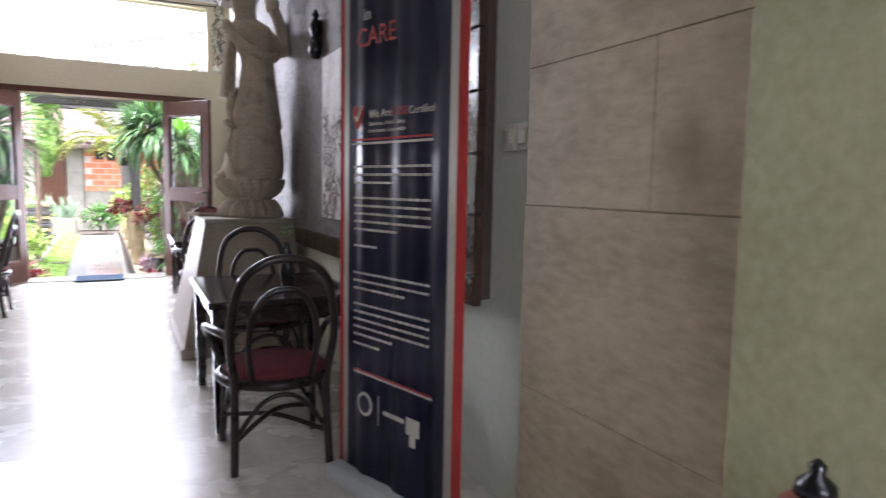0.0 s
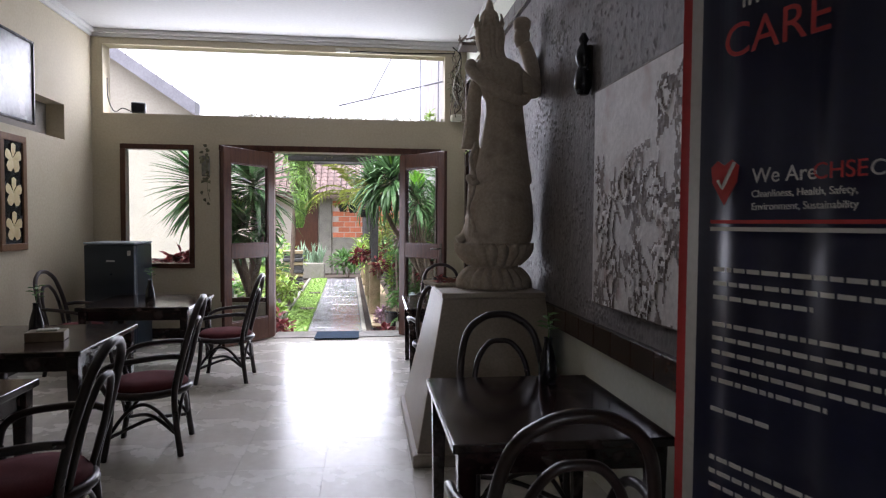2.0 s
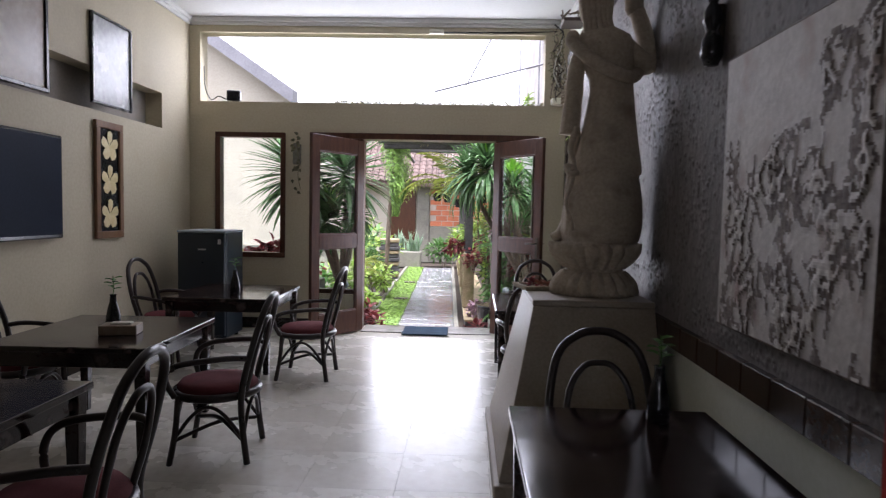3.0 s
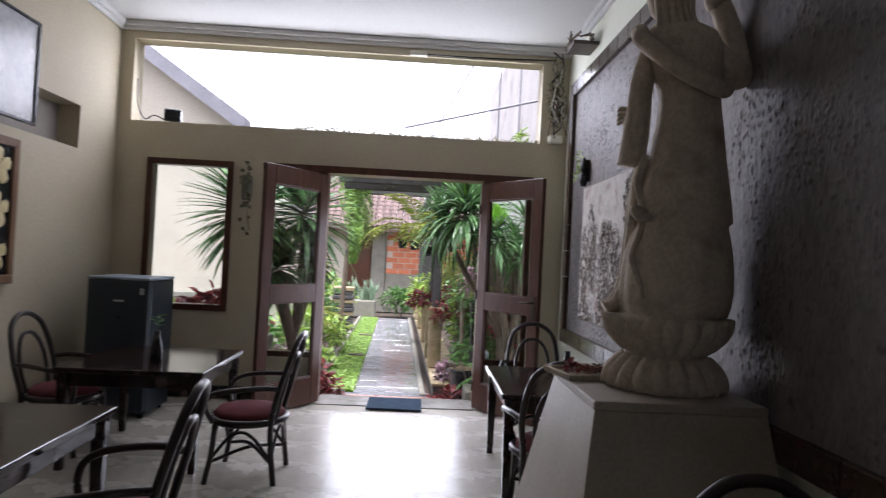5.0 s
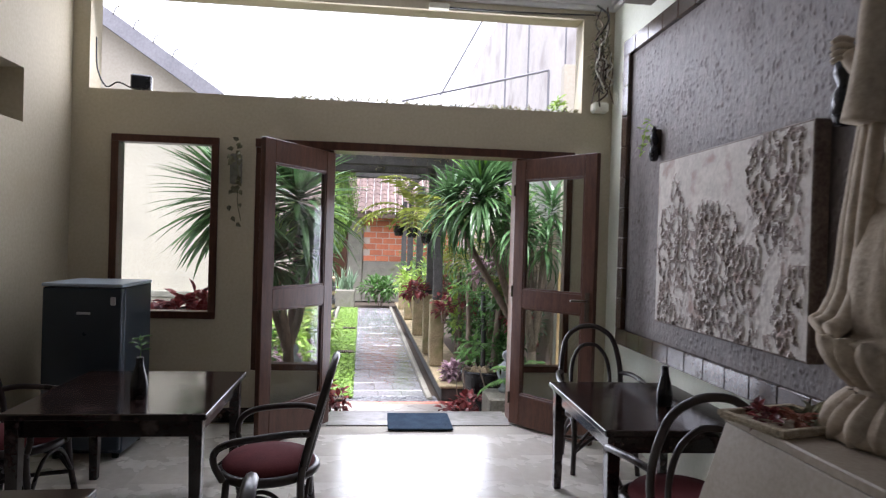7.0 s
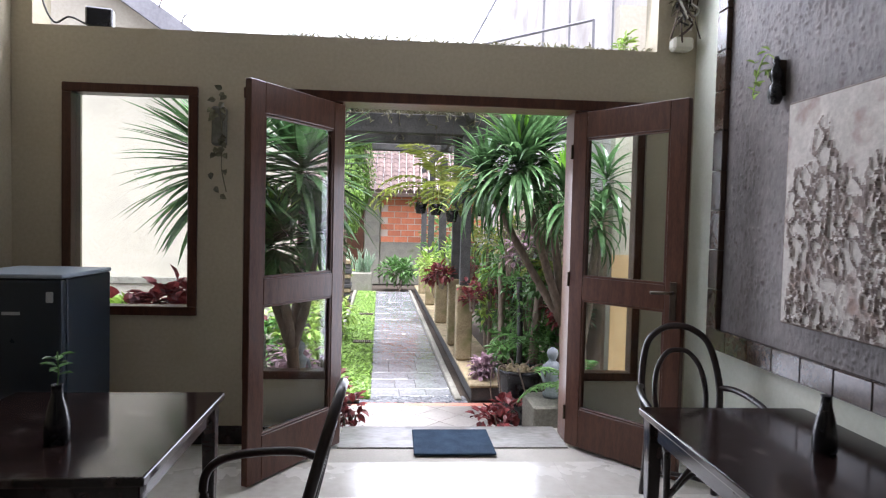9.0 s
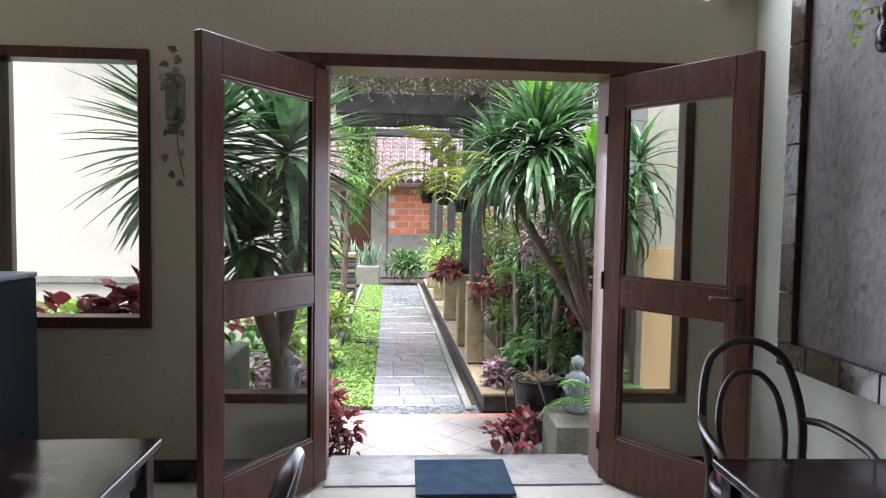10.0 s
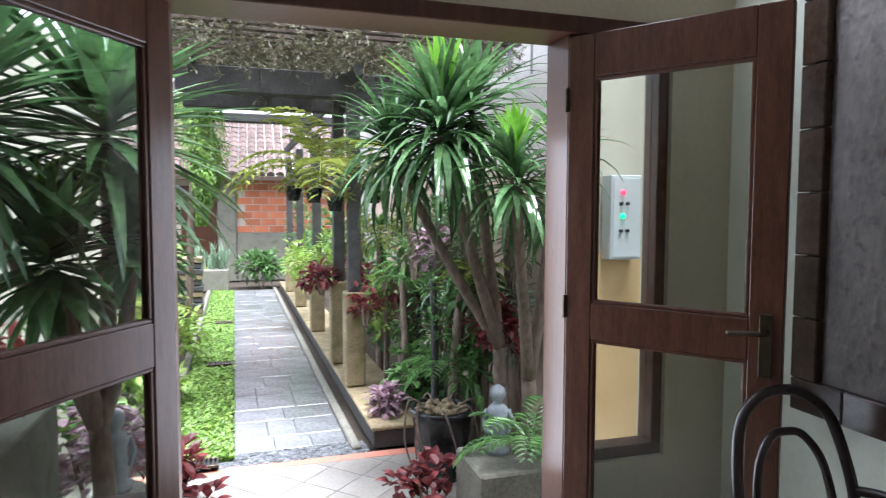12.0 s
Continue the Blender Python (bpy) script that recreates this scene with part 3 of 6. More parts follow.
def relief(name, label, y0, y1, z0, z1, x, seed, stone, low, high, f=1.0, cover=0.5):
    """A pale slab with raised knots and strokes."""
    r = random.Random(seed)
    th = thing(name, label, "relief", x, (y0 + y1) / 2, z0)
    w, h = (y1 - y0) / 2, z1 - z0
    part("slab", boxes((-0.012, -w, 0, 1.16 - x, w, h), bevel=0.005), RELIEFDARK, th, "dark rough edge of the slab")
    bm = bmesh.new()
    nu, nv = int(2 * w / 0.0085), int(h / 0.0085)
    pts, hts = [], []
    for p in range(nu + 1):
        for q in range(nv + 1):
            u, v = -w + 0.01 + (2 * w - 0.02) * p / nu, 0.01 + (h - 0.02) * q / nv
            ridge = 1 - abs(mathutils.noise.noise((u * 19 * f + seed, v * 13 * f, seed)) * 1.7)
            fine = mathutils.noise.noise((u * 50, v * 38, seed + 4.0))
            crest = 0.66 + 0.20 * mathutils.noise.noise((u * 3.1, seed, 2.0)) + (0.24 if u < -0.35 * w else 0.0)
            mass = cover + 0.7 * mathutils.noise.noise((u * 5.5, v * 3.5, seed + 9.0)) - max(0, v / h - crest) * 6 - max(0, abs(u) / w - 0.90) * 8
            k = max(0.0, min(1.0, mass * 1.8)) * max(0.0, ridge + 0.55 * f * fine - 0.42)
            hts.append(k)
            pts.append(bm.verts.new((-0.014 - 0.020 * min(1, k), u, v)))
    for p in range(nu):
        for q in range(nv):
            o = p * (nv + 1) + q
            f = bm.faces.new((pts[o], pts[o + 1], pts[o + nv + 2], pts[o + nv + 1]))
            # shade put in as colour: low slopes of the carving take the dark tone
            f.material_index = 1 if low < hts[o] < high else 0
    cv = part("carving", bm, stone, th, "raised carved figures with shade coloured into their hollows")
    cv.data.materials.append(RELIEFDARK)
    return th


relief("stone_relief", "pale stone relief with carved figures and coloured-in hollow shade on grey plaster", 1.80, 2.72, 0.95, 1.93, 1.11, 3, WHITESTONE, 0.06, 0.22, 0.8, 0.22)
relief("stone_relief", "wide pale stone relief with carved crowd scene and coloured-in hollow shade", 4.68, 6.1, 0.98, 1.97, 1.10, 8, RELIEFSTONE, 0.16, 0.50)


def wall_lamp(y, z, vine, size=1.0):
    th = thing("wall_figurine", "small dark wall ornament hung on grey plaster" if not vine else "small dark wall holder with a green sprig", "wall ornament", 1.13, y, z)
    bm = lathe([(0.022, -0.10), (0.034, -0.07), (0.030, -0.02), (0.018, 0.0), (0.030, 0.03), (0.026, 0.06), (0.012, 0.085), (0.02, 0.10), (0.008, 0.125)], 12, cx=-0.005)
    for v in bm.verts:
        v.co *= size
    part("body", bm, BLACK, th, smooth=True)
    part("hook", boxes((0.0, -0.012, -0.06, 0.045, 0.012, 0.11), bevel=0.004), METAL, th)
    if vine:
        b = bmesh.new()
        for _ in range(16):
            leaf(b, Vector((-0.02 + rng.uniform(-.02, .02), rng.uniform(0, .17), rng.uniform(-0.04, .17))), Vector((rng.uniform(-1, .2), rng.uniform(-.2, 1), rng.uniform(-.6, 1))), Vector((0, 0, 1)), 0.045, 0.016)
        tube(b, curve_points([(0, 0, 0.1), (-0.02, 0.06, 0.15), (-0.02, 0.13, 0.08), (-0.02, 0.17, -0.03)], 4), 0.003, 4)
        part("sprig", b, LIME, th, "bright green sprig")


wall_lamp(6.27, 2.10, True)
wall_lamp(2.96, 2.10, False, 1.35)
wall_lamp(4.57, 2.07, False, 1.5)

# ---- statue on its pedestal ----
pd = thing("pedestal", "tapered beige stone pedestal below the statue", "pedestal", 0, 0, 0)
part("shaft", frustum((0.325, 3.24, 1.134, 4.40), (0.505, 3.605, 1.134, 4.265), 0.07, 0.868, bevel=0.006), PEDESTAL, pd)
part("cap", boxes((0.50, 3.60, 0.868, 1.134, 4.27, 0.90), bevel=0.005), PEDESTAL, pd)
part("plinth", boxes((0.30, 3.21, 0.0, 1.134, 4.43, 0.07), bevel=0.006), PEDESTAL, pd)


def statue():
    """A robed figure seen mostly from its back, on a double lotus."""
    bm = bmesh.new()
    seg = 96
    cols = [(0.0, .222, 0), (0.012, .234, 0), (0.05, .222, 0), (0.09, .192, 0), (0.122, .160, 0), (0.145, .158, 0), (0.17, .182, 0), (0.22, .212, 0), (0.265, .234, 0), (0.282, .236, 0), (0.29, .20, 0),
            (0.30, .208, .03), (0.34, .218, .03), (0.40, .220, .034), (0.46, .220, .036), (0.54, .212, .038), (0.62, .194, .042), (0.675, .178, .048), (0.682, .182, .05), (0.69, .192, .05), (0.72, .190, .05),
            (0.80, .172, .055), (0.92, .150, .06), (1.05, .132, .062), (1.14, .120, .062), (1.20, .120, .058), (1.25, .134, .05), (1.31, .150, .035), (1.39, .160, .02), (1.44, .145, .01), (1.475, .10, -.01), (1.50, .060, -.02), (1.55, .052, -.025)]
    rings = []
    for z, r, cx in cols:
        ring = []
        for k in range(seg):
            a = 2 * pi * k / seg
            f = 1.0
            if 0.295 < z < 1.2:
                front = max(0.0, cos(a - 2.3)) ** 0.7 if cos(a - 2.3) > 0 else 0.0
                low = 1.0 if z > 0.69 else 0.8
                f += (0.012 + 0.06 * front) * low * (abs(sin(5.5 * a + z * 2.2 + 0.5 * sin(z * 6))) - 0.5)
                f += 0.012 * sin(11 * a - z * 4 + sin(3 * a))
            hem = 0.02 * sin(3 * a + 0.6) if 0.67 < z < 0.73 else 0.0
            ring.append(bm.verts.new((r * f * cos(a) + cx, r * 0.92 * f * sin(a), z + hem)))
        rings.append(ring)
    for a, b in zip(rings, rings[1:]):
        for k in range(seg):
            bm.faces.new((a[k], a[(k + 1) % seg], b[(k + 1) % seg], b[k]))
    bm.faces.new(rings[0][::-1])
    bm.faces.new(rings[-1])
    # lotus petals, plump and overlapping, upright above and turned down below
    for count, z0, r0, z1, r1, off, wide in ((19, .135, .148, 0.004, .226, 0, .047), (19, .150, .148, 0.292, .238, .5, .049)):
        for k in range(count):
            a = 2 * pi * (k + off) / count
            o, s = Vector((cos(a), sin(a) * .93, 0)), Vector((-sin(a), cos(a), 0))
            rows = []
            for i in range(8):
                f = i / 7
                w = wide * (0.62 + 0.75 * f - 0.2 * f * f) * (1 - max(0.0, f - 0.6) ** 2 * 4.6)
                mid = r0 + (r1 - r0) * f + 0.030 * sin(pi * min(1, f * 0.92 + 0.08))
                row = []
                for j in range(7):
                    u = j / 3 - 1
                    row.append(bm.verts.new(o * (mid + 0.018 * (1 - u * u) - 0.018 * u * u + 0.006 * (1 if j == 3 else 0)) + s * w * u + Vector((0, 0, z0 + (z1 - z0) * f))))
                rows.append(row)
            for p, q in zip(rows, rows[1:]):
                for j in range(6):
                    bm.faces.new((p[j], p[j + 1], q[j + 1], q[j]))
            tip = rows[-1]
            back = [bm.verts.new(v.co - o * 0.035) for v in tip]
            for j in range(6):
                bm.faces.new((tip[j], tip[j + 1], back[j + 1], back[j]))
    # train of the robe spreading over the lotus, ribbon loops at the side
    for x, y, r in ((-0.235, 0.05, .028), (-0.22, 0.11, .034), (-0.18, 0.17, .040)):
        tube(bm, curve_points([(x, y, 0.305), (x * 0.80, y, 0.34), (x * 0.66, y * 0.9, 0.44), (x * 0.62, y * 0.85, 0.60), (x * 0.58, y * 0.75, 0.76), (x * 0.50, y * 0.7, 0.92)], 5), r, 10, r_end=0.022)
    tube(bm, curve_points([(-0.13, -0.05, 0.93), (-0.165, -0.06, 0.82), (-0.15, -0.09, 0.72), (-0.16, -0.10, 0.62), (-0.185, -0.09, 0.52), (-0.165, -0.12, 0.43), (-0.15, -0.13, 0.36)], 6), 0.017, 9, r_end=0.010)
    tube(bm, curve_points([(-0.14, -0.09, 0.70), (-0.19, -0.11, 0.71), (-0.17, -0.13, 0.67), (-0.13, -0.12, 0.68)], 5), 0.018, 8, r_end=0.016)
    # hanging sleeve, its hand towards the garden, scarf across the back
    tube(bm, curve_points([(-0.10, 0.02, 1.40), (-0.130, 0.03, 1.26), (-0.142, 0.03, 1.10), (-0.152, 0.04, 0.97), (-0.158, 0.045, 0.90)], 6), 0.042, 14, r_end=0.060)
    tube(bm, curve_points([(-0.14, 0.04, 1.06), (-0.15, 0.08, 1.07), (-0.16, 0.11, 1.11)], 5), 0.036, 10, r_end=0.026)
    for q in range(4):
        tube(bm, curve_points([(-0.155, 0.10, 1.09 + q * 0.019), (-0.185, 0.115, 1.10 + q * 0.019), (-0.190, 0.14, 1.095 + q * 0.019)], 3), 0.009, 6)
    tube(bm, curve_points([(-0.16, 0.0, 1.44), (-0.17, -0.08, 1.38), (-0.08, -0.145, 1.28), (0.05, -0.15, 1.21), (0.15, -0.10, 1.20), (0.20, -0.02, 1.24)], 6), 0.036, 12, r_end=0.034)
    # raised arm with its sleeve and the vessel in the hand
    tube(bm, curve_points([(0.10, 0.0, 1.40), (0.20, -0.02, 1.31), (0.255, -0.01, 1.29), (0.262, 0.02, 1.36), (0.235, 0.05, 1.50), (0.20, 0.06, 1.60)], 6), 0.066, 14, r_end=0.045)
    lathe([(0.035, 1.58), (0.052, 1.61), (0.056, 1.66), (0.045, 1.685), (0.056, 1.70), (0.058, 1.74), (0.040, 1.765), (0.015, 1.77)], 16, bm, 0.185, 0.06)
    # head with combed hair, ear pieces, crown and the hair down the back
    lathe([(0.03, 1.49), (0.070, 1.53), (0.088, 1.59), (0.088, 1.65), (0.075, 1.69), (0.058, 1.71), (0.064, 1.735), (0.05, 1.77), (0.03, 1.79), (0.022, 1.83), (0.006, 1.86)], 24, bm, -0.045, 0.0)
    for q in range(7):
        a = -2.5 + q * 0.31
        tube(bm, curve_points([(-0.045 + 0.05 * cos(a), 0.05 * sin(a), 1.71), (-0.045 + 0.088 * cos(a), 0.088 * sin(a), 1.62), (-0.035 + 0.08 * cos(a), 0.085 * sin(a), 1.50), (0.125 * cos(a), 0.13 * sin(a), 1.36)], 4), 0.021, 7, r_end=0.017)
    for q in range(9):
        a = pi * 2 * q / 9
        tube(bm, [(-0.045 + 0.078 * cos(a), 0.078 * sin(a), 1.675), (-0.045 + 0.092 * cos(a), 0.092 * sin(a), 1.71), (-0.045 + 0.083 * cos(a), 0.083 * sin(a), 1.75)], 0.017, 6, r_end=0.005)
    for v in bm.verts:
        q = mathutils.noise.noise(v.co * 14) * 0.004 + mathutils.noise.noise(v.co * 34) * 0.002
        v.co += Vector((q, q, 0))
    ob = part("statue", bm, SANDSTONE, smooth=True)
    ob.matrix_basis = at(0.878, 3.93, 0.90)
    return tagged(ob, "pale sandstone robed statue standing on a lotus base", "statue")


statue()
dish = thing("offering_tray", "woven palm-leaf tray of dried flower offerings on the pedestal", "offering tray", 0.62, 4.12, 0.90, 14)
part("tray", boxes((-0.15, -0.12, 0, 0.15, 0.12, 0.010), (-0.155, -0.125, 0.008, 0.155, -0.105, 0.026), (-0.155, 0.105, 0.008, 0.155, 0.125, 0.026), (-0.155, -0.105, 0.008, -0.135, 0.105, 0.026), (0.135, -0.105, 0.008, 0.155, 0.105, 0.026), bevel=0.003), WICKER, dish)
for ox, oy, rr, mt, lb in ((-0.05, 0.02, 0.07, REDLEAF, "dried red petals"), (0.05, -0.02, 0.07, DRYVINE, "dried leaf strips"), (-0.02, -0.04, 0.05, CLAY, "orange flower heads")):
    part("offering", bush(46, rr, rr, 0.022, 0.05, 0.012, centre=(ox, oy, 0.018)), mt, dish, lb)


# ---- tables and chairs ----
def table(x, y, w, d, rz=0):
    th = thing("dining_table", "dark-stained wooden dining table with a worn glossy top", "table", x, y, 0, rz, "dining tables")
    h = 0.62
    part("tabletop", boxes((-w / 2, -d / 2, h - 0.032, w / 2, d / 2, h), bevel=0.006, segments=2), DARKWOOD, th)
    for a, b in (((-w / 2 + .05, -d / 2 + .04), (w / 2 - .05, -d / 2 + .06)), ((-w / 2 + .05, d / 2 - .06), (w / 2 - .05, d / 2 - .04)), ((-w / 2 + .04, -d / 2 + .06), (-w / 2 + .06, d / 2 - .06)), ((w / 2 - .06, -d / 2 + .06), (w / 2 - .04, d / 2 - .06))):
        part("apron", boxes((*a, h - 0.115, *b, h - 0.032), bevel=0.003), DARKWOOD, th)
    for sx in (-1, 1):
        for sy in (-1, 1):
            cx, cy = sx * (w / 2 - 0.05), sy * (d / 2 - 0.05)
            part("leg", frustum((cx - .021, cy - .021, cx + .021, cy + .021), (cx - .031, cy - .031, cx + .031, cy + .031), 0, h - 0.034, bevel=0.004), DARKWOOD, th)
    return th


def chair(x, y, rz):
    """An armchair of bent cane that faces +y."""
    th = thing("dining_chair", "dark bent-rattan armchair with a wine-red round cushion", "chair", x, y, 0, rz, "chairs at the dining tables")
    r = 0.0155
    seat = []
    for k in range(28):
        a = 2 * pi * k / 28
        seat.append((0.225 * cos(a) * (1 + 0.06 * sin(a)), 0.215 * sin(a), 0.355))
    part("seat_ring", tube(bmesh.new(), seat, 0.022, 8, True), RATTAN, th, smooth=True)
    part("seat", lathe([(0.195, 0.345), (0.21, 0.36), (0.212, 0.385), (0.19, 0.41), (0.10, 0.422), (0.02, 0.425)], 28), CUSHION, th, "wine-red padded seat cushion", True)
    part("backrest", bar([(-0.19, -0.20, 0.0), (-0.185, -0.175, 0.2), (-0.185, -0.17, 0.37), (-0.205, -0.215, 0.57), (-0.168, -0.270, 0.775), (-0.088, -0.293, 0.855), (0, -0.298, 0.875), (0.088, -0.293, 0.855), (0.168, -0.270, 0.775), (0.205, -0.215, 0.57), (0.185, -0.17, 0.37), (0.185, -0.175, 0.2), (0.19, -0.20, 0.0)], r + 0.002, 9, 7), RATTAN, th, smooth=True)
    part("inner_hoop", bar([(-0.115, -0.175, 0.36), (-0.135, -0.215, 0.52), (-0.115, -0.245, 0.655), (-0.06, -0.266, 0.735), (0, -0.270, 0.75), (0.06, -0.266, 0.735), (0.115, -0.245, 0.655), (0.135, -0.215, 0.52), (0.115, -0.175, 0.36)], r - 0.002, 8, 6), RATTAN, th, smooth=True)
    for s in (-1, 1):
        part("armrest", bar([(s * 0.205, -0.215, 0.565), (s * 0.245, -0.13, 0.575), (s * 0.27, 0.0, 0.565), (s * 0.275, 0.12, 0.545), (s * 0.262, 0.185, 0.505), (s * 0.235, 0.195, 0.44), (s * 0.205, 0.165, 0.36)], r, 8, 6), RATTAN, th, smooth=True)
        part("leg", bar([(s * 0.195, 0.15, 0.365), (s * 0.195, 0.165, 0.18), (s * 0.205, 0.195, 0.0)], r + 0.001, 8, 4), RATTAN, th, smooth=True)
        part("side_brace", bar([(s * 0.19, 0.17, 0.14), (s * 0.185, 0.08, 0.26), (s * 0.18, 0.0, 0.30), (s * 0.185, -0.08, 0.26), (s * 0.185, -0.175, 0.14)], r - 0.005, 6, 4), RATTAN, th, smooth=True)
        part("cross_stretcher", bar([(s * 0.195, 0.165, 0.13), (0, -0.005, 0.175 + s * 0.011), (-s * 0.185, -0.175, 0.13)], r - 0.004, 6, 5), RATTAN, th, smooth=True)
    part("front_brace", bar([(-0.195, 0.175, 0.14), (-0.10, 0.175, 0.27), (0, 0.185, 0.31), (0.10, 0.175, 0.27), (0.195, 0.175, 0.14)], r - 0.005, 6, 4), RATTAN, th, smooth=True)
    part("rear_brace", bar([(-0.185, -0.178, 0.14), (-0.09, -0.185, 0.27), (0, -0.19, 0.31), (0.09, -0.185, 0.27), (0.185, -0.178, 0.14)], r - 0.005, 6, 4), RATTAN, th, smooth=True)
    return th


table(-1.84, 5.72, 0.88, 0.95, 1)
table(-1.92, 3.90, 0.88, 0.96, 2)
table(-1.82, 2.36, 0.88, 0.96)
table(0.69, 2.25, 0.74, 0.87)
table(0.76, 5.49, 0.74, 0.99, -1)
first = chair(-1.12, 5.34, 90)
for x, y, rz in ((-1.20, 3.70, 96), (-1.17, 2.30, 94), (0.56, 1.56, -3), (0.70, 2.60, 181), (0.83, 6.33, 176), (0.66, 4.86, -4), (-2.44, 5.72, -92), (-2.56, 4.02, -88)):
    copy_thing(first, at(x, y, 0, rz))


def bottle(x, y, z, sprig=True):
    th = thing("bud_vase", "slim black bud vase with a green sprig", "vase", x, y, z)
    part("vase", lathe([(0.036, 0), (0.041, 0.01), (0.040, 0.07), (0.030, 0.12), (0.019, 0.16), (0.017, 0.195), (0.020, 0.20), (0.016, 0.198)], 16), BLACK, th, smooth=True)
    b = bmesh.new()
    if sprig:
        for i in range(9):
            a = i * 2.4
            leaf(b, Vector((0, 0, 0.23 + 0.008 * i)), Vector((cos(a), sin(a), 0.35)), Vector((0, 0, 1)), 0.055, 0.014)
        tube(b, [(0, 0, 0.19), (0.005, 0, 0.24), (0, 0, 0.31)], 0.0025, 5)
        part("sprig", b, GREEN, th)
    return th


bottle(-1.79, 5.55, 0.62)
bottle(-1.93, 3.95, 0.62)
bottle(0.86, 5.45, 0.62, False)
bottle(0.84, 2.55, 0.62)
nb = thing("napkin_box", "small patterned napkin box on a table", "napkin box", -1.80, 3.80, 0.62, 12)
part("box", boxes((-0.10, -0.065, 0, 0.10, 0.065, 0.055), bevel=0.004), SEPIA, nb)
part("napkin", boxes((-0.05, -0.03, 0.054, 0.06, 0.03, 0.066), bevel=0.004), PALE, nb, "white folded napkins")

# ---- fridge ----
fr = thing("fridge", "low slate-blue fridge against the cream wall", "fridge", -2.447, 6.67, 0)
part("body", boxes((-0.235, -0.21, 0.04, 0.235, 0.25, 1.09), bevel=0.012, segments=2), FRIDGE, fr)
part("door", boxes((-0.235, -0.262, 0.07, 0.235, -0.215, 1.085), bevel=0.012, segments=2), FRIDGE, fr)
part("top", boxes((-0.24, -0.265, 1.09, 0.24, 0.25, 1.112), bevel=0.008, segments=2), FRIDGETOP, fr, "pale blue plastic fridge top")
part("handle", boxes((0.17, -0.275, 0.98, 0.2, -0.26, 1.03), bevel=0.004), STEEL, fr)
part("logo", boxes((-0.03, -0.265, 0.92, 0.05, -0.261, 0.935)), STEEL, fr, "small plain metal badge")
for sx in (-0.18, 0.18):
    for sy in (-0.16, 0.2):
        part("foot", lathe([(0.02, 0), (0.022, 0.02), (0.018, 0.045)], 10, cx=sx, cy=sy), BLACK, fr)


# ---- pictures on the west wall ----
def wall_picture(name, label, y0, y1, z0, z1, inner, frame_mat, fw, lean=0.03, flowers=0):
    th = thing(name, label, "picture", LEFT, (y0 + y1) / 2, (z0 + z1) / 2)
    w, h = (y1 - y0) / 2, (z1 - z0) / 2
    d = 0.035
    part("frame", boxes((0.004, -w, h - fw, d, w, h), (0.004, -w, -h, d, w, -h + fw), (0.004, -w, -h + fw, d, -w + fw, h - fw), (0.004, w - fw, -h + fw, d, w, h - fw), bevel=0.004), frame_mat, th)
    part("print", boxes((0.004, -w + fw, -h + fw, 0.02, w - fw, h - fw)), inner, th)
    for k in range(flowers):
        cz = h - fw - (2 * h - 2 * fw) * (k + 0.5) / flowers
        for i in range(5):
            a = i * 1.2566 + 0.3
            bm = bmesh.new()
            o, s = Vector((0, cos(a), sin(a))), Vector((0, -sin(a), cos(a)))
            pts = [Vector((0.024, 0, 0)), o * 0.06 + s * 0.046 + Vector((0.034, 0, 0)), o * 0.118 + s * 0.036 + Vector((0.030, 0, 0)), o * 0.132 + Vector((0.028, 0, 0)), o * 0.115 - s * 0.042 + Vector((0.026, 0, 0)), o * 0.06 - s * 0.042 + Vector((0.024, 0, 0))]
            v = [bm.verts.new(p + Vector((0, 0, cz))) for p in pts]
            c = bm.verts.new(o * 0.06 + Vector((0.038, 0, cz)))
            for q in range(6):
                bm.faces.new((c, v[q], v[(q + 1) % 6]))
            part("petal", bm, IVORY, th, smooth=True)
    return th


wall_picture("flower_plaque", "tall wooden frame with three ivory carved flowers", 5.46, 5.87, 1.06, 2.05, BLACK, TEAK, 0.06, flowers=3)
wall_picture("framed_print", "pale print under glass in a thin dark frame", 5.42, 6.03, 2.18, 2.92, PICTURE, BLACK, 0.022)
wall_picture("framed_print", "faded brown print in a dark frame", 3.9, 4.88, 2.15, 2.98, SEPIA, BLACK, 0.03)
tv = thing("wall_screen", "dark blank flat screen mounted on the wall", "screen", LEFT, 4.62, 1.47)
part("casing", boxes((0.03, -0.34, -0.38, 0.07, 0.34, 0.38), bevel=0.008), BLACK, tv)
part("screen", boxes((0.0705, -0.32, -0.35, 0.074, 0.32, 0.36)), SCREEN, tv)
part("bracket", boxes((0.0, -0.1, -0.1, 0.03, 0.1, 0.1)), METAL, tv)


# ---- banner ----
def lettering(words, x, z, size, mat, parent, y=-0.016):
    cu = bpy.data.curves.new("words", "FONT")
    cu.body, cu.size, cu.extrude = words, size * K, 0.0006
    tmp = new("words", cu)
    me = bpy.data.meshes.new_from_object(tmp)
    bpy.data.objects.remove(tmp)
    me.materials.append(mat)
    ob = new("lettering", me)
    ob.parent = parent
    ob.matrix_basis = at(x, y, z, 0, 90)
    return ob


bx0, by0, bx1, by1 = 0.737, 1.21, 0.925, 0.55
bw = math.hypot(bx1 - bx0, by1 - by0)
ban = thing("roll_up_banner", "navy roll-up banner with red border and white lettering", "banner", bx0, by0, 0, math.degrees(math.atan2(by1 - by0, bx1 - bx0)))


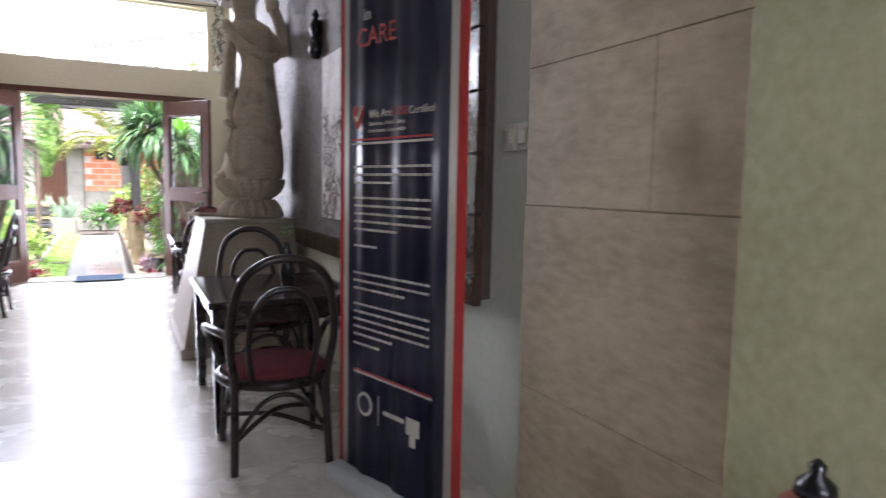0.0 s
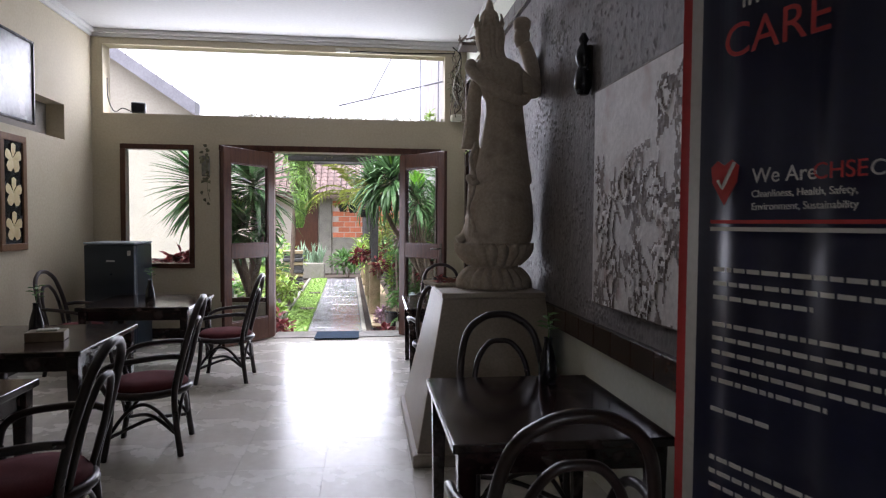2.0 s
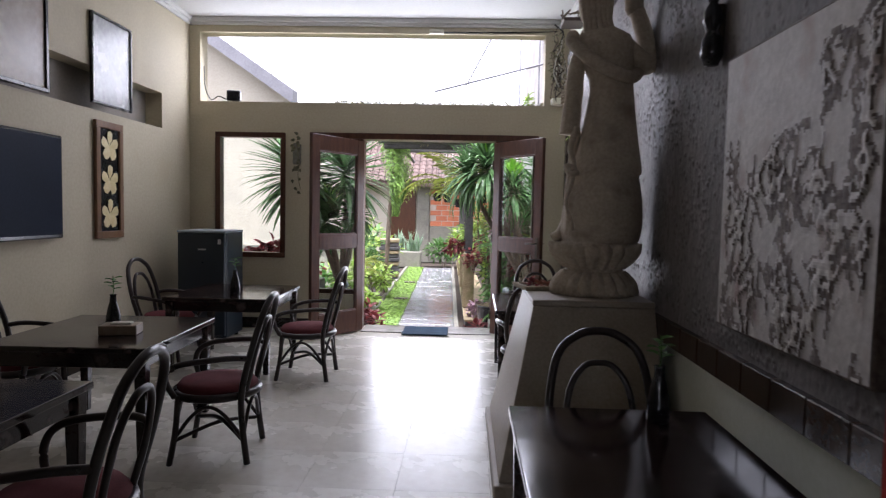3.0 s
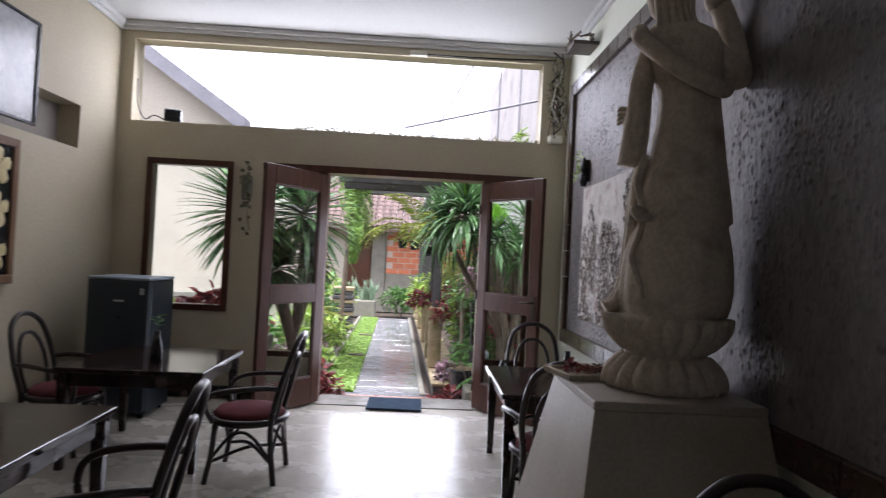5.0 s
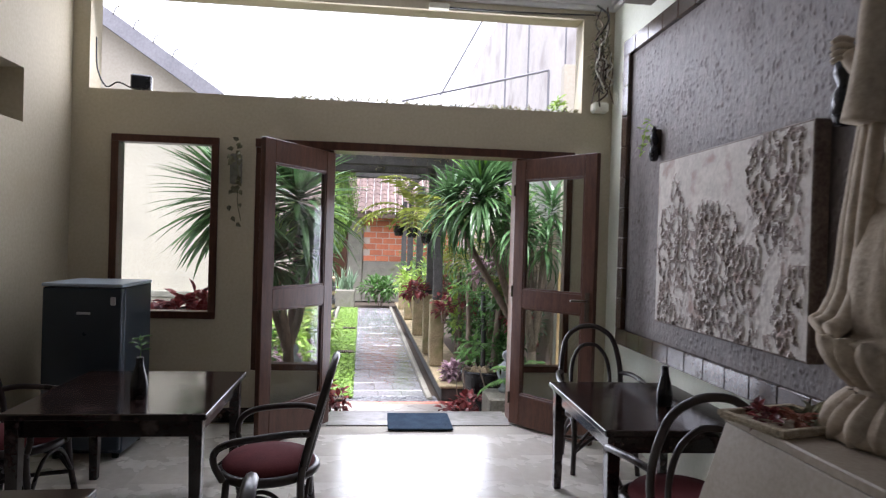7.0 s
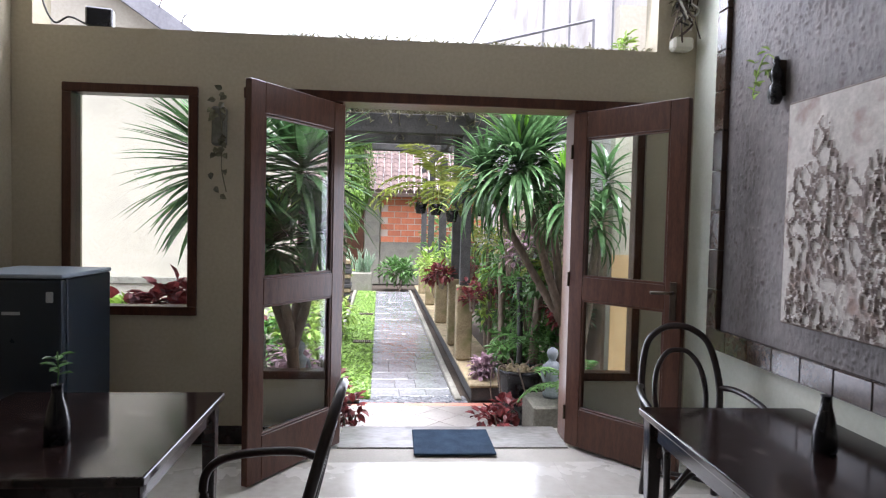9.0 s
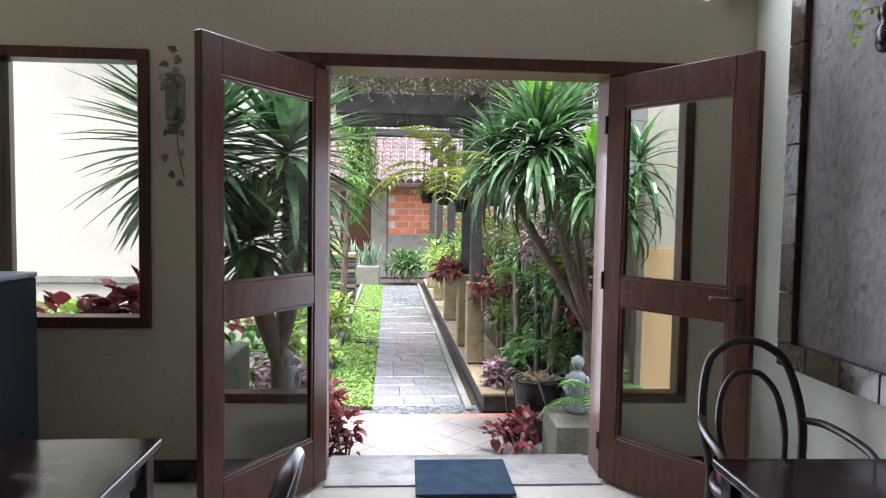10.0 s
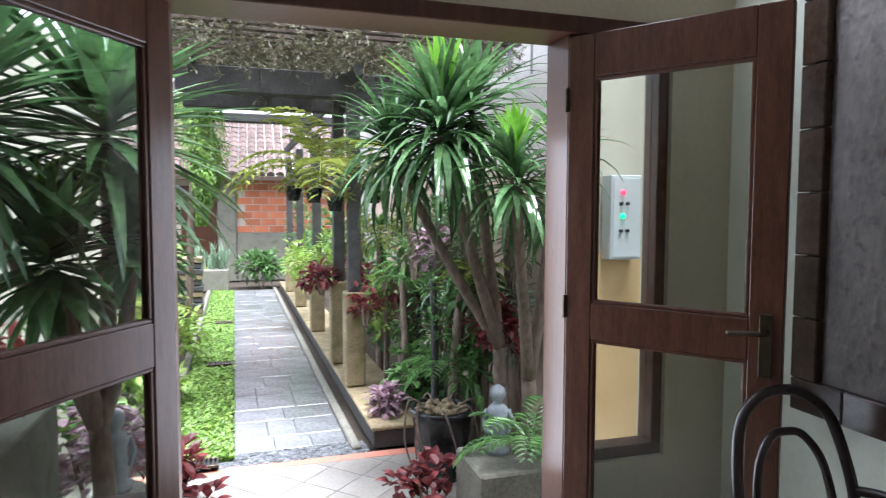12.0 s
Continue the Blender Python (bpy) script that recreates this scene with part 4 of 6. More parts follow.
def cloth(x0, x1, z0, z1, y, n=40):
    """A strip of the banner's hanging sheet, slightly rippled."""
    bm = bmesh.new()
    rows = []
    for i in range(n + 1):
        x = x0 + (x1 - x0) * i / n
        q = y + 0.006 * sin(x / bw * 19) + 0.003 * sin(x / bw * 43 + 1)
        rows.append([bm.verts.new((x, q + e, z)) for e, z in ((0, z0), (0, z1), (0.0025, z1), (0.0025, z0))])
    for a, b in zip(rows, rows[1:]):
        for k in range(4):
            bm.faces.new((a[k], a[(k + 1) % 4], b[(k + 1) % 4], b[k]))
    bmesh.ops.recalc_face_normals(bm, faces=bm.faces[:])
    return bm


BH = 1.86
part("sheet", cloth(0.055, bw - 0.075, 0.06, BH, 0), NAVY, ban, "navy printed vinyl sheet", True)
part("border", cloth(0.0, 0.022, 0.06, BH, 0, 3), RED, ban, "red border", True)
part("border", cloth(0.022, 0.055, 0.06, BH, 0, 4), PALE, ban, "off-white border", True)
part("border", cloth(bw - 0.075, bw - 0.035, 0.06, BH, 0, 4), PALE, ban, "off-white border", True)
part("border", cloth(bw - 0.035, bw, 0.06, BH, 0, 4), RED, ban, "red border", True)
part("top_bar", boxes((-0.005, -0.012, BH, bw + 0.005, 0.016, BH + 0.03), bevel=0.004), STEEL, ban)
part("base", boxes((-0.01, -0.06, 0, bw + 0.01, 0.06, 0.07), bevel=0.015, segments=2), STEEL, ban)
part("pole", lathe([(0.01, 0.06), (0.01, BH)], 8, cx=bw / 2, cy=0.03), STEEL, ban)
lettering("CARE", 0.13, 1.645, 0.092, RED, ban)
lettering("in", 0.17, 1.735, 0.06, PALE, ban)
lettering("We Are", 0.205, 1.395, 0.040, PALE, ban)
lettering("CHSE", 0.330, 1.395, 0.040, RED, ban)
lettering("Certified", 0.428, 1.395, 0.036, PALE, ban)
lettering("Cleanliness, Health, Safety,", 0.205, 1.368, 0.019, PALE, ban)
lettering("Environment, Sustainability", 0.205, 1.344, 0.019, PALE, ban)
bm = bmesh.new()
v = [bm.verts.new((0.138 + a, -0.013, 1.40 + b)) for a, b in ((0, 0.034), (-0.018, 0.044), (-0.034, 0.032), (-0.03, 0.0), (0, -0.045), (0.03, 0.0), (0.034, 0.032), (0.018, 0.044))]
e = bmesh.ops.extrude_face_region(bm, geom=[bm.faces.new(v)])
for q in e["geom"]:
    if isinstance(q, bmesh.types.BMVert):
        q.co.y -= 0.002
bmesh.ops.recalc_face_normals(bm, faces=bm.faces[:])
part("emblem", bm, RED, ban, "red heart-shaped emblem")
part("tick", tube(bmesh.new(), [(0.124, -0.017, 1.405), (0.134, -0.017, 1.388), (0.164, -0.017, 1.438)], 0.0035, 5), PALE, ban)
part("rule", boxes((0.104, -0.014, 1.318, 0.545, -0.012, 1.325)), RED, ban)
part("rule", boxes((0.104, -0.014, 1.303, 0.545, -0.012, 1.311)), PALE, ban)
part("rule", boxes((0.12, -0.014, 0.468, 0.56, -0.012, 0.474)), RED, ban)
part("rule", boxes((0.12, -0.014, 0.460, 0.56, -0.012, 0.466)), PALE, ban)
for z, lines in ((1.225, 3), (1.113, 5), (0.938, 1), (0.837, 3), (0.721, 5), (0.572, 1)):
    for i in range(lines):
        end = 0.54 if i < lines - 1 else rng.uniform(0.25, 0.42)
        x = 0.115
        bm = bmesh.new()
        while x < end:
            w = min(rng.uniform(0.010, 0.036), end - x)
            q = boxes((x, -0.0135, z - 0.0042, x + w, -0.012, z + 0.0042))
            me = bpy.data.meshes.new("t")
            q.to_mesh(me)
            q.free()
            bm.from_mesh(me)
            x += w + 0.006
        part("text_line", bm, PALE, ban)
        z -= 0.0285
part("seal", lathe([(0.045, 0.0), (0.045, 0.002)], 20), PALE, ban, "round pale seal").matrix_basis = at(0.19, -0.013, 0.35, 0, 90)
part("seal_ring", lathe([(0.033, 0.0), (0.033, 0.003)], 20), NAVY, ban).matrix_basis = at(0.19, -0.0135, 0.35, 0, 90)
part("seal_rule", boxes((0.27, -0.0135, 0.29, 0.274, -0.012, 0.40)), PALE, ban)
part("crest", boxes((0.30, -0.0135, 0.34, 0.42, -0.012, 0.355), (0.43, -0.0135, 0.31, 0.50, -0.012, 0.37), (0.45, -0.0135, 0.27, 0.48, -0.012, 0.31)), PALE, ban, "plain pale crest")

# ---- around the passage ----
sc = thing("stone_cladding", "beige sandstone cladding slabs on the wall", "stone cladding", kind="structure")
z = 0.0
while z < TOP - 0.05:
    h = min(rng.uniform(0.38, 0.62), TOP - z)
    cut = rng.uniform(0.05, 0.4)
    for y0, y1 in ((-0.26, cut), (cut, 0.62)) if rng.random() < 0.4 else ((-0.26, 0.62),):
        part("slab", boxes((RIGHT - 0.03 - rng.uniform(0, .004), y0 + 0.0008, z + 0.0008, RIGHT, y1 - 0.0008, z + h - 0.0008), bevel=0.0025), SLABSTONE, sc)
    z += h
tagged(part("wall_pillar", boxes((RIGHT - 0.12, -0.9, 0, RIGHT, -0.27, TOP), bevel=0.006), OLIVE), "olive cream painted wall pillar", "pillar", kind="structure")
for y in (0.765, 0.675):
    sw = thing("light_switch", "ivory light switch on the pale green wall", "light switch", RIGHT, y, 1.335, group="light switches")
    part("plate", boxes((-0.012, -0.041, -0.048, 0, 0.041, 0.048), bevel=0.004), SWITCH, sw)
    part("rocker", boxes((-0.018, -0.018, -0.026, -0.011, 0.018, 0.026), bevel=0.003), SWITCH, sw)
st = thing("plastic_covered_chest", "low chest under a crumpled clear plastic cover", "chest", -0.95, 0.84, 0)
part("chest", boxes((-0.39, -0.29, 0, 0.39, 0.28, 0.63), bevel=0.01), GREEN_WALL, st)
bm = boxes((-0.4, -0.3, 0.02, 0.4, 0.29, 0.645), bevel=0.012, segments=2)
bmesh.ops.subdivide_edges(bm, edges=bm.edges[:], cuts=9, use_grid_fill=True)
for v in bm.verts:
    q = mathutils.noise.noise(v.co * 9) * 0.008 + mathutils.noise.noise(v.co * 21) * 0.004
    v.co += Vector((q, q * 0.6, abs(q) * 0.5))
part("cover", bm, PLASTIC, st, "crumpled clear plastic cover")
jr = thing("clay_jar", "small red clay jar with a dark lid on a wall ledge", "jar", 0.98, -0.54, 0.56)
part("jar", lathe([(0.03, 0), (0.06, 0.02), (0.072, 0.06), (0.05, 0.10), (0.03, 0.115)], 16), CLAY, jr, smooth=True)
part("lid", lathe([(0.034, 0.115), (0.03, 0.135), (0.012, 0.15), (0.014, 0.165), (0.004, 0.175)], 14), BLACK, jr, smooth=True)
tagged(part("wall_ledge", boxes((0.88, -0.72, 0.53, RIGHT - 0.12, -0.44, 0.56), bevel=0.006), OLIVE), "narrow olive wall ledge", "ledge", kind="structure")

# ---- fixtures on the garden wall ----
jb = thing("conduit_box", "small white conduit box above the clerestory opening", "conduit box", -0.22, 7.30, 3.275)
part("box", boxes((-0.08, -0.05, -0.01, 0.08, 0, 0.035), bevel=0.006), SWITCH, jb)
part("cable", bar([(0.08, -0.02, 0.01), (0.5, -0.012, 0.012), (0.95, -0.012, 0.02), (1.3, -0.02, 0.03)], 0.006, 6), BLACK, jb)
sp = thing("floodlight", "small dark floodlight on the clerestory sill", "floodlight", -2.49, 7.40, 2.515, 15)
part("housing", boxes((-0.075, -0.04, 0.015, 0.075, 0.04, 0.135), bevel=0.01), BLACK, sp)
part("bracket", boxes((-0.02, -0.02, 0, 0.02, 0.02, 0.02)), METAL, sp)
part("lens", boxes((-0.06, 0.038, 0.03, 0.06, 0.043, 0.12)), STEEL, sp)
part("cable", bar([(-0.07, 0, 0.03), (-0.16, -0.02, 0.06), (-0.24, -0.02, 0.02), (-0.30, -0.03, 0.15), (-0.31, -0.03, 0.38)], 0.006, 6), BLACK, sp)
cb = thing("cable_bundle", "loose cables and junction box in the wall corner", "cables", 1.12, 7.26, 2.52)
for i in range(15):
    lo, hi, bx = rng.uniform(0.0, 0.25), rng.uniform(0.45, 0.85), rng.uniform(-0.06, 0.05)
    pts = [(bx + rng.uniform(-.05, .045), -0.03 + rng.uniform(-.05, .03), lo + (hi - lo) * k / 6) for k in range(7)]
    part("cable", bar(pts, rng.uniform(0.004, 0.008), 5, 4), (BLACK, BARK, PANELWOOD, PALE)[i % 4], cb)
part("dry_creeper", bush(90, 0.07, 0.05, 0.34, 0.06, 0.010, centre=(-0.02, -0.03, 0.36)), DRYVINE, cb)
part("junction_box", boxes((-0.05, -0.04, 0.28, 0.03, 0.02, 0.40), bevel=0.005), SWITCH, cb)
part("junction_box", boxes((-0.09, -0.06, -0.01, 0.04, 0.03, 0.07), bevel=0.015), SWITCH, cb)
ns = thing("corner_shelf_ornament", "small dark twig ornament on a bracket below the ceiling", "ornament", 1.10, 6.46, 3.14)
bm = bmesh.new()
for i in range(46):
    a = rng.uniform(0, 6.28)
    tube(bm, [(cos(a) * 0.09, sin(a) * 0.16, rng.uniform(.03, .09)), (cos(a + .9) * 0.10, sin(a + .9) * 0.17, rng.uniform(.03, .12))], 0.006, 4)
part("twigs", bm, BARK, ns)
part("bracket", boxes((-0.09, -0.14, 0.0, 0.12, 0.14, 0.03), bevel=0.004), PANELWOOD, ns)
wp = thing("wall_planter", "small hanging wall planter with a trailing vine", "wall planter", -1.735, 7.28, 1.95)
part("holder", boxes((-0.04, -0.05, -0.12, 0.04, 0.02, 0.11), bevel=0.01), CONCRETE, wp)
bm = bmesh.new()
tube(bm, curve_points([(0.01, -0.05, 0.1), (0.03, -0.06, -0.1), (0.02, -0.04, -0.25), (0.05, -0.04, -0.40)], 5), 0.003, 4)
for i in range(26):
    leaf(bm, Vector((rng.uniform(-.04, .07), -0.05, rng.uniform(-.42, .26))), Vector((rng.uniform(-1, 1), -0.5, rng.uniform(-1, .3))), Vector((0, -1, 0)), 0.05, 0.018)
part("vine", bm, DRYVINE, wp)

# ---- the garden ----
G = -0.5       # ground level outside
tagged(part("ground", boxes((-90, -60, G - 0.3, 90, 160, G - 0.03)), SOIL), "damp garden soil", "ground", kind="structure")
tagged(part("doorstep", boxes((-1.9, 7.62, G - 0.02, 1.3, 7.95, -0.25), bevel=0.006), CONCRETE), "concrete step below the doorway", "step", kind="structure")
TILT_G = 1.5


def g(u, v, z=0.0, rz=0):
    """A place in the garden, whose path bears slightly to the west."""
    a = radians(TILT_G)
    return at(u * cos(a) - (v - 10) * sin(a), 10 + u * sin(a) + (v - 10) * cos(a), z, rz + TILT_G)


def thing_g(name, label, category, u, v, z=G, rz=0, group="", kind=""):
    ob = new(name)
    ob.matrix_basis = g(u, v, z, rz)
    return tagged(ob, label, category, group, kind)


# building behind the west garden: gable wall and sloping verge
hs = thing("house", "cream rendered house with a sloping grey roof edge", "house")
gable = bmesh.new()
prof = [(-9, G), (-1.72, G), (-1.72, 2.45), (-2.75, 3.12), (-4.1, 4.08), (-9, 7.4)]
for y in (10.5, 10.7):
    gable.faces.new([gable.verts.new((x, y, z)) for x, z in prof])
gv = gable.verts[:]
for i in range(6):
    gable.faces.new((gv[i], gv[(i + 1) % 6], gv[6 + (i + 1) % 6], gv[6 + i]))
bmesh.ops.recalc_face_normals(gable, faces=gable.faces[:])
part("wall", gable, OUTER, hs)
bm = bmesh.new()
vv = []
for y in (10.2, 10.5):
    for x, z in ((-9.0, 7.32), (-2.6, 2.98), (-2.6, 3.20), (-9.0, 7.54)):
        vv.append(bm.verts.new((x, y, z)))
for f in ((0, 1, 2, 3), (7, 6, 5, 4), (0, 4, 5, 1), (1, 5, 6, 2), (2, 6, 7, 3), (3, 7, 4, 0)):
    bm.faces.new([vv[i] for i in f])
rf = part("roof", bm, ZINC, hs, "grey painted roof verge")
for i in range(7):
    f = i / 7
    part("gutter_hook", bar([(-4.3 + 1.6 * f, 10.18, 4.33 - 1.08 * f), (-4.27 + 1.6 * f, 10.16, 4.40 - 1.08 * f), (-4.22 + 1.6 * f, 10.15, 4.43 - 1.08 * f)], 0.006, 5, 3), METAL, rf)
part("dado", boxes((-9, 10.47, G, -1.75, 10.498, 0.66)), OUTER, hs, "cream rendered lower wall")
part("string_course", boxes((-9, 10.44, 0.66, -1.75, 10.498, 0.74), bevel=0.008), CONCRETE, hs)

# east boundary wall and the switch cabinet in front of it
tagged(part("wall_garden_east", boxes((2.05, 7.5, G, 2.25, 22, 6.8)), BOUNDARY), "tall pale rendered boundary wall", "wall", kind="structure")
pb = thing("fence_panel", "weathered pinkish cement panel behind the plants", "fence", 1.32, 9.25, G, -2)
for i in range(9):
    part("slat", boxes((rng.uniform(-.012, .012), i * 0.92, 0, 0.05, i * 0.92 + 0.915, 2.25 + rng.uniform(-.12, .1)), bevel=0.008), PINKWALL, pb)
tagged(part("wall_garden_low", boxes((1.30, 8.98, G, 2.04, 9.1, 3.4)), OUTER), "cream rendered wall beside the doorway", "wall", kind="structure")
tagged(part("dado_trim", boxes((1.30, 8.965, G, 2.04, 8.979, 1.15)), OCHRE), "ochre painted lower wall", "wall", kind="structure")
eb = thing("switch_cabinet", "grey steel switch cabinet with red and green lamps", "switch cabinet", 1.69, 8.96, 1.10)
part("cabinet", boxes((-0.10, -0.12, 0, 0.14, 0, 0.58), bevel=0.006), STEEL, eb)
part("door", boxes((-0.085, -0.128, 0.02, 0.125, -0.119, 0.56), bevel=0.003), STEEL, eb)
for z, mt in ((0.46, REDLAMP), (0.30, GREENLAMP)):
    part("lamp", lathe([(0.018, 0), (0.018, 0.012), (0.008, 0.018)], 12), mt, eb, "round indicator lamp").matrix_basis = at(-0.015, -0.127, z, 0, 90)
for x in (-0.03, 0.02):
    for z in (0.2, 0.385):
        part("switch", lathe([(0.012, 0), (0.012, 0.02)], 10), BLACK, eb).matrix_basis = at(x, -0.127, z, 0, 90)

# far house: brick wall, pillar, door, tiled roof
fh = thing("brick_house", "small brick house with clay tiled roof", "house", 0, 0, 0)
part("wall", boxes((-5.2, 23.06, G, 3.2, 23.3, 2.35)), OUTER, fh)
part("pillar", boxes((-1.62, 22.86, G, -1.17, 23.05, 2.35), bevel=0.01), CONCRETE, fh, "pale cement pillar")
part("door", boxes((-2.55, 23.0, G, -1.66, 23.055, 2.05), bevel=0.01), WOOD, fh, "brown wooden door")
part("plinth", boxes((-1.15, 22.9, G, 2.4, 23.05, 0.80), bevel=0.01), CONCRETE, fh)
bwall = part("brick_wall", boxes((-1.15, 22.985, 0.80, 2.2, 23.05, 2.35)), MORTAR, fh, "orange-red brickwork with pale joints")
roof = bmesh.new()
for r in range(12):
    z, y = 2.30 + r * 0.15, 22.35 + r * 0.20
    for c in range(36):
        x = -5.2 + c * 0.235
        tube(roof, [(x, y, z + 0.02), (x, y + 0.23, z + 0.17)], 0.124, 6)
part("roof", roof, ROOFTILE, fh, "weathered clay tile roof")
part("beam", boxes((-5.2, 22.32, 2.18, 3.2, 22.42, 2.30), bevel=0.01), PANELWOOD, fh)
ur = thing("far_house", "distant pale house with a ribbed grey roof", "house", -4.2, 25.5, G)
part("wall", boxes((-1.3, -0.6, 0, 1.3, 2.4, 5.55)), OUTER, ur)
part("window", boxes((-0.5, -0.64, 4.2, 0.5, -0.601, 5.1), bevel=0.01), SCREEN, ur)
bm = bmesh.new()
for c in range(19):
    f = c / 18
    tube(bm, [(-1.55 + 3.1 * f, -0.95, 5.45), (-1.0 + 2.0 * f, 0.7, 6.75)], 0.095, 6, r_end=0.065)
tagged(part("roof", bm, STEEL, ur, "ribbed pale grey roof"), kind="stuff")
part("ridge", bar([(-1.05, 0.72, 6.78), (0, 0.72, 6.8), (1.05, 0.72, 6.78)], 0.09, 6, 3), STEEL, ur)
tro = thing("stone_trough", "square grey stone planter with upright plants", "planter", -1.75, 20.9, G)
part("trough", boxes((-0.5, -0.25, 0, 0.45, 0.3, 0.52), bevel=0.03), CONCRETE, tro)
bm = bmesh.new()
for i in range(60):
    blade(bm, (rng.uniform(-.4, .4), rng.uniform(-.15, .2), 0.5), rng.uniform(0, 6.28), rng.uniform(1.1, 1.5), rng.uniform(.4, .8), 0.03, 0.5, 3)
part("leaves", bm, SILVER, tro)

# pergola of dark columns on pale bases, beams overhead, dry vines
pg = thing("pergola", "dark garden pergola with beams and pale column bases", "pergola", kind="")
for v in (11.25, 12.2, 14.2, 16.6, 18.8):
    m4 = g(0.24, v)
    x, y = m4.translation.x / K, m4.translation.y / K
    part("column_base", boxes((x - .10, y - .10, G + 0.2, x + .10, y + .10, 0.63), bevel=0.015), BENCH, pg, "pale ochre stone column base")
    part("column", boxes((x - .062, y - .062, 0.63, x + .062, y + .062, 2.5), bevel=0.008), DARKSTONE, pg)
    if v < 15:
        part("beam", boxes((x - 1.6, y - .07, 2.50 if v < 14 else 2.62, x + 1.3, y + .07, 2.74), bevel=0.012), DARKSTONE, pg)
a, b = g(0.24, 10.9).translation / K, g(0.24, 19.3).translation / K
part("rail", tube(bmesh.new(), [(a.x, a.y, 2.72), (b.x, b.y, 2.72)], 0.07, 4), DARKSTONE, pg)
part("rail", tube(bmesh.new(), [(a.x - 1.45, a.y, 2.80), (b.x - 1.45, b.y, 2.80)], 0.05, 4), DARKSTONE, pg)
for i in range(15):
    part("batten", boxes((-1.7, 10.45 + i * 0.185, 2.98, 1.7, 10.52 + i * 0.185, 3.02)), PANELWOOD, pg)
bm = bmesh.new()
for i in range(1250):
    x, y = rng.uniform(-1.5, 1.7), rng.uniform(10.5, 13.0)
    z = 3.02 - rng.random() ** 2 * 0.1
    n = rng.randint(2, 5)
    pts = [(x, y, z)]
    for k in range(n):
        pts.append((pts[-1][0] + rng.uniform(-.12, .12), pts[-1][1] + rng.uniform(-.1, .1), pts[-1][2] - rng.uniform(-.03, .12)))
    tube(bm, pts, 0.006, 4, r_end=0.003)
    for p in pts[1:]:
        for _ in range(2):
            leaf(bm, Vector(p), Vector((rng.uniform(-1, 1), rng.uniform(-1, 1), rng.uniform(-1, .4))), Vector((0, 0, 1)), 0.045, 0.012)
tagged(part("hanging_vines", bm, DRYVINE), "tangle of dry vines over the pergola", "vines", kind="stuff")
bm = bmesh.new()
for i in range(6400):
    a = rng.uniform(0, 6.28)
    z = 1.25 + 2.2 * rng.random() ** 0.9
    r = 0.27 * math.sqrt(rng.random()) * (0.7 + 0.3 * sin(z * 3 + a * 2)) * min(1.0, 0.35 + (z - 1.25) * 0.9)
    leaf(bm, Vector((-1.36 + cos(a) * r * 1.2 + 0.05 * sin(z * 4), 14.0 + sin(a) * r, z)), Vector((cos(a), sin(a), -1.5)), Vector((0, 0, 1)), rng.uniform(.04, .08), 0.015)
cr = thing("climbing_plant", "lime-green climber hanging over a garden post", "climbing plant", 0, 0, 0)
part("foliage", bm, CLIMBER, cr)
part("stem", tube(bmesh.new(), [(-1.60, 14.0, G - 0.05), (-1.52, 14.0, 1.2), (-1.36, 14.0, 3.6)], 0.05, 8), BARK, cr)


# ---- plants ----
def dracaena(heads, base, label, n=110, width=0.026, droop=0.9, low=-0.85):
    """A branched trunk with strap-leaf crowns; heads: (x, y, z, leaf length, young)."""
    th = thing("dracaena", label, "dracaena", *base)
    b = Vector(base)
    fork = Vector((0, 0, (heads[0][2] - base[2]) * 0.42))
    part("trunk", bar([(0, 0, -0.05), (0.02, 0.01, fork.z * 0.5), tuple(fork)], 0.062, 10, 4, r_end=0.046), BARK, th, smooth=True)
    for x, y, z, length, young in heads:
        h = Vector((x, y, z)) - b
        part("branch", bar([tuple(fork - Vector((0, 0, .03))), tuple(fork.lerp(h, 0.5) + Vector((0.02, 0.03, -0.05))), tuple(h + Vector((0, 0, 0.05)))], 0.046, 8, 5, r_end=0.030), BARK, th, smooth=True)
        c = part("crown", rosette(n if (x, y) == heads[0][:2] else int(n * 0.6), length, width, low=low, high=1.25, droop=droop, spread=0.07), DRACAENA, th)
        c.matrix_basis = at(h.x, h.y, h.z, rng.uniform(0, 90))
        if young:
            c = part("young_leaves", rosette(34, length * 0.72, 0.024, low=0.75, high=1.5, droop=0.4, spread=0.03), DRACYOUNG, th, "bright young centre leaves")
            c.matrix_basis = at(h.x, h.y, h.z + 0.22, rng.uniform(0, 90))
    return th


dracaena([(0.42, 8.95, 1.84, 0.78, True), (0.68, 9.1, 1.98, 0.80, False), (0.15, 9.2, 1.75, 0.62, False)], (0.95, 9.25, G), "tall dracaena with a wide dark green crown beside the path", 190, 0.026, 1.7)
dracaena([(0.74, 8.5, 1.52, 0.46, True), (1.15, 8.75, 1.70, 0.55, False), (1.05, 8.65, 1.35, 0.4, False)], (1.0, 8.85, G), "branched dracaena with drooping strap leaves beside the door", 80, 0.024, 1.9)
dracaena([(-1.93, 8.15, 1.70, 0.88, False), (-1.42, 8.5, 1.72, 0.90, False), (-1.58, 8.12, 1.12, 0.44, True), (-1.28, 8.3, 1.22, 0.36, False)], (-1.46, 8.35, G), "large dracaena with long dark leaves outside the window", 230, 0.040, 0.6, -0.85)
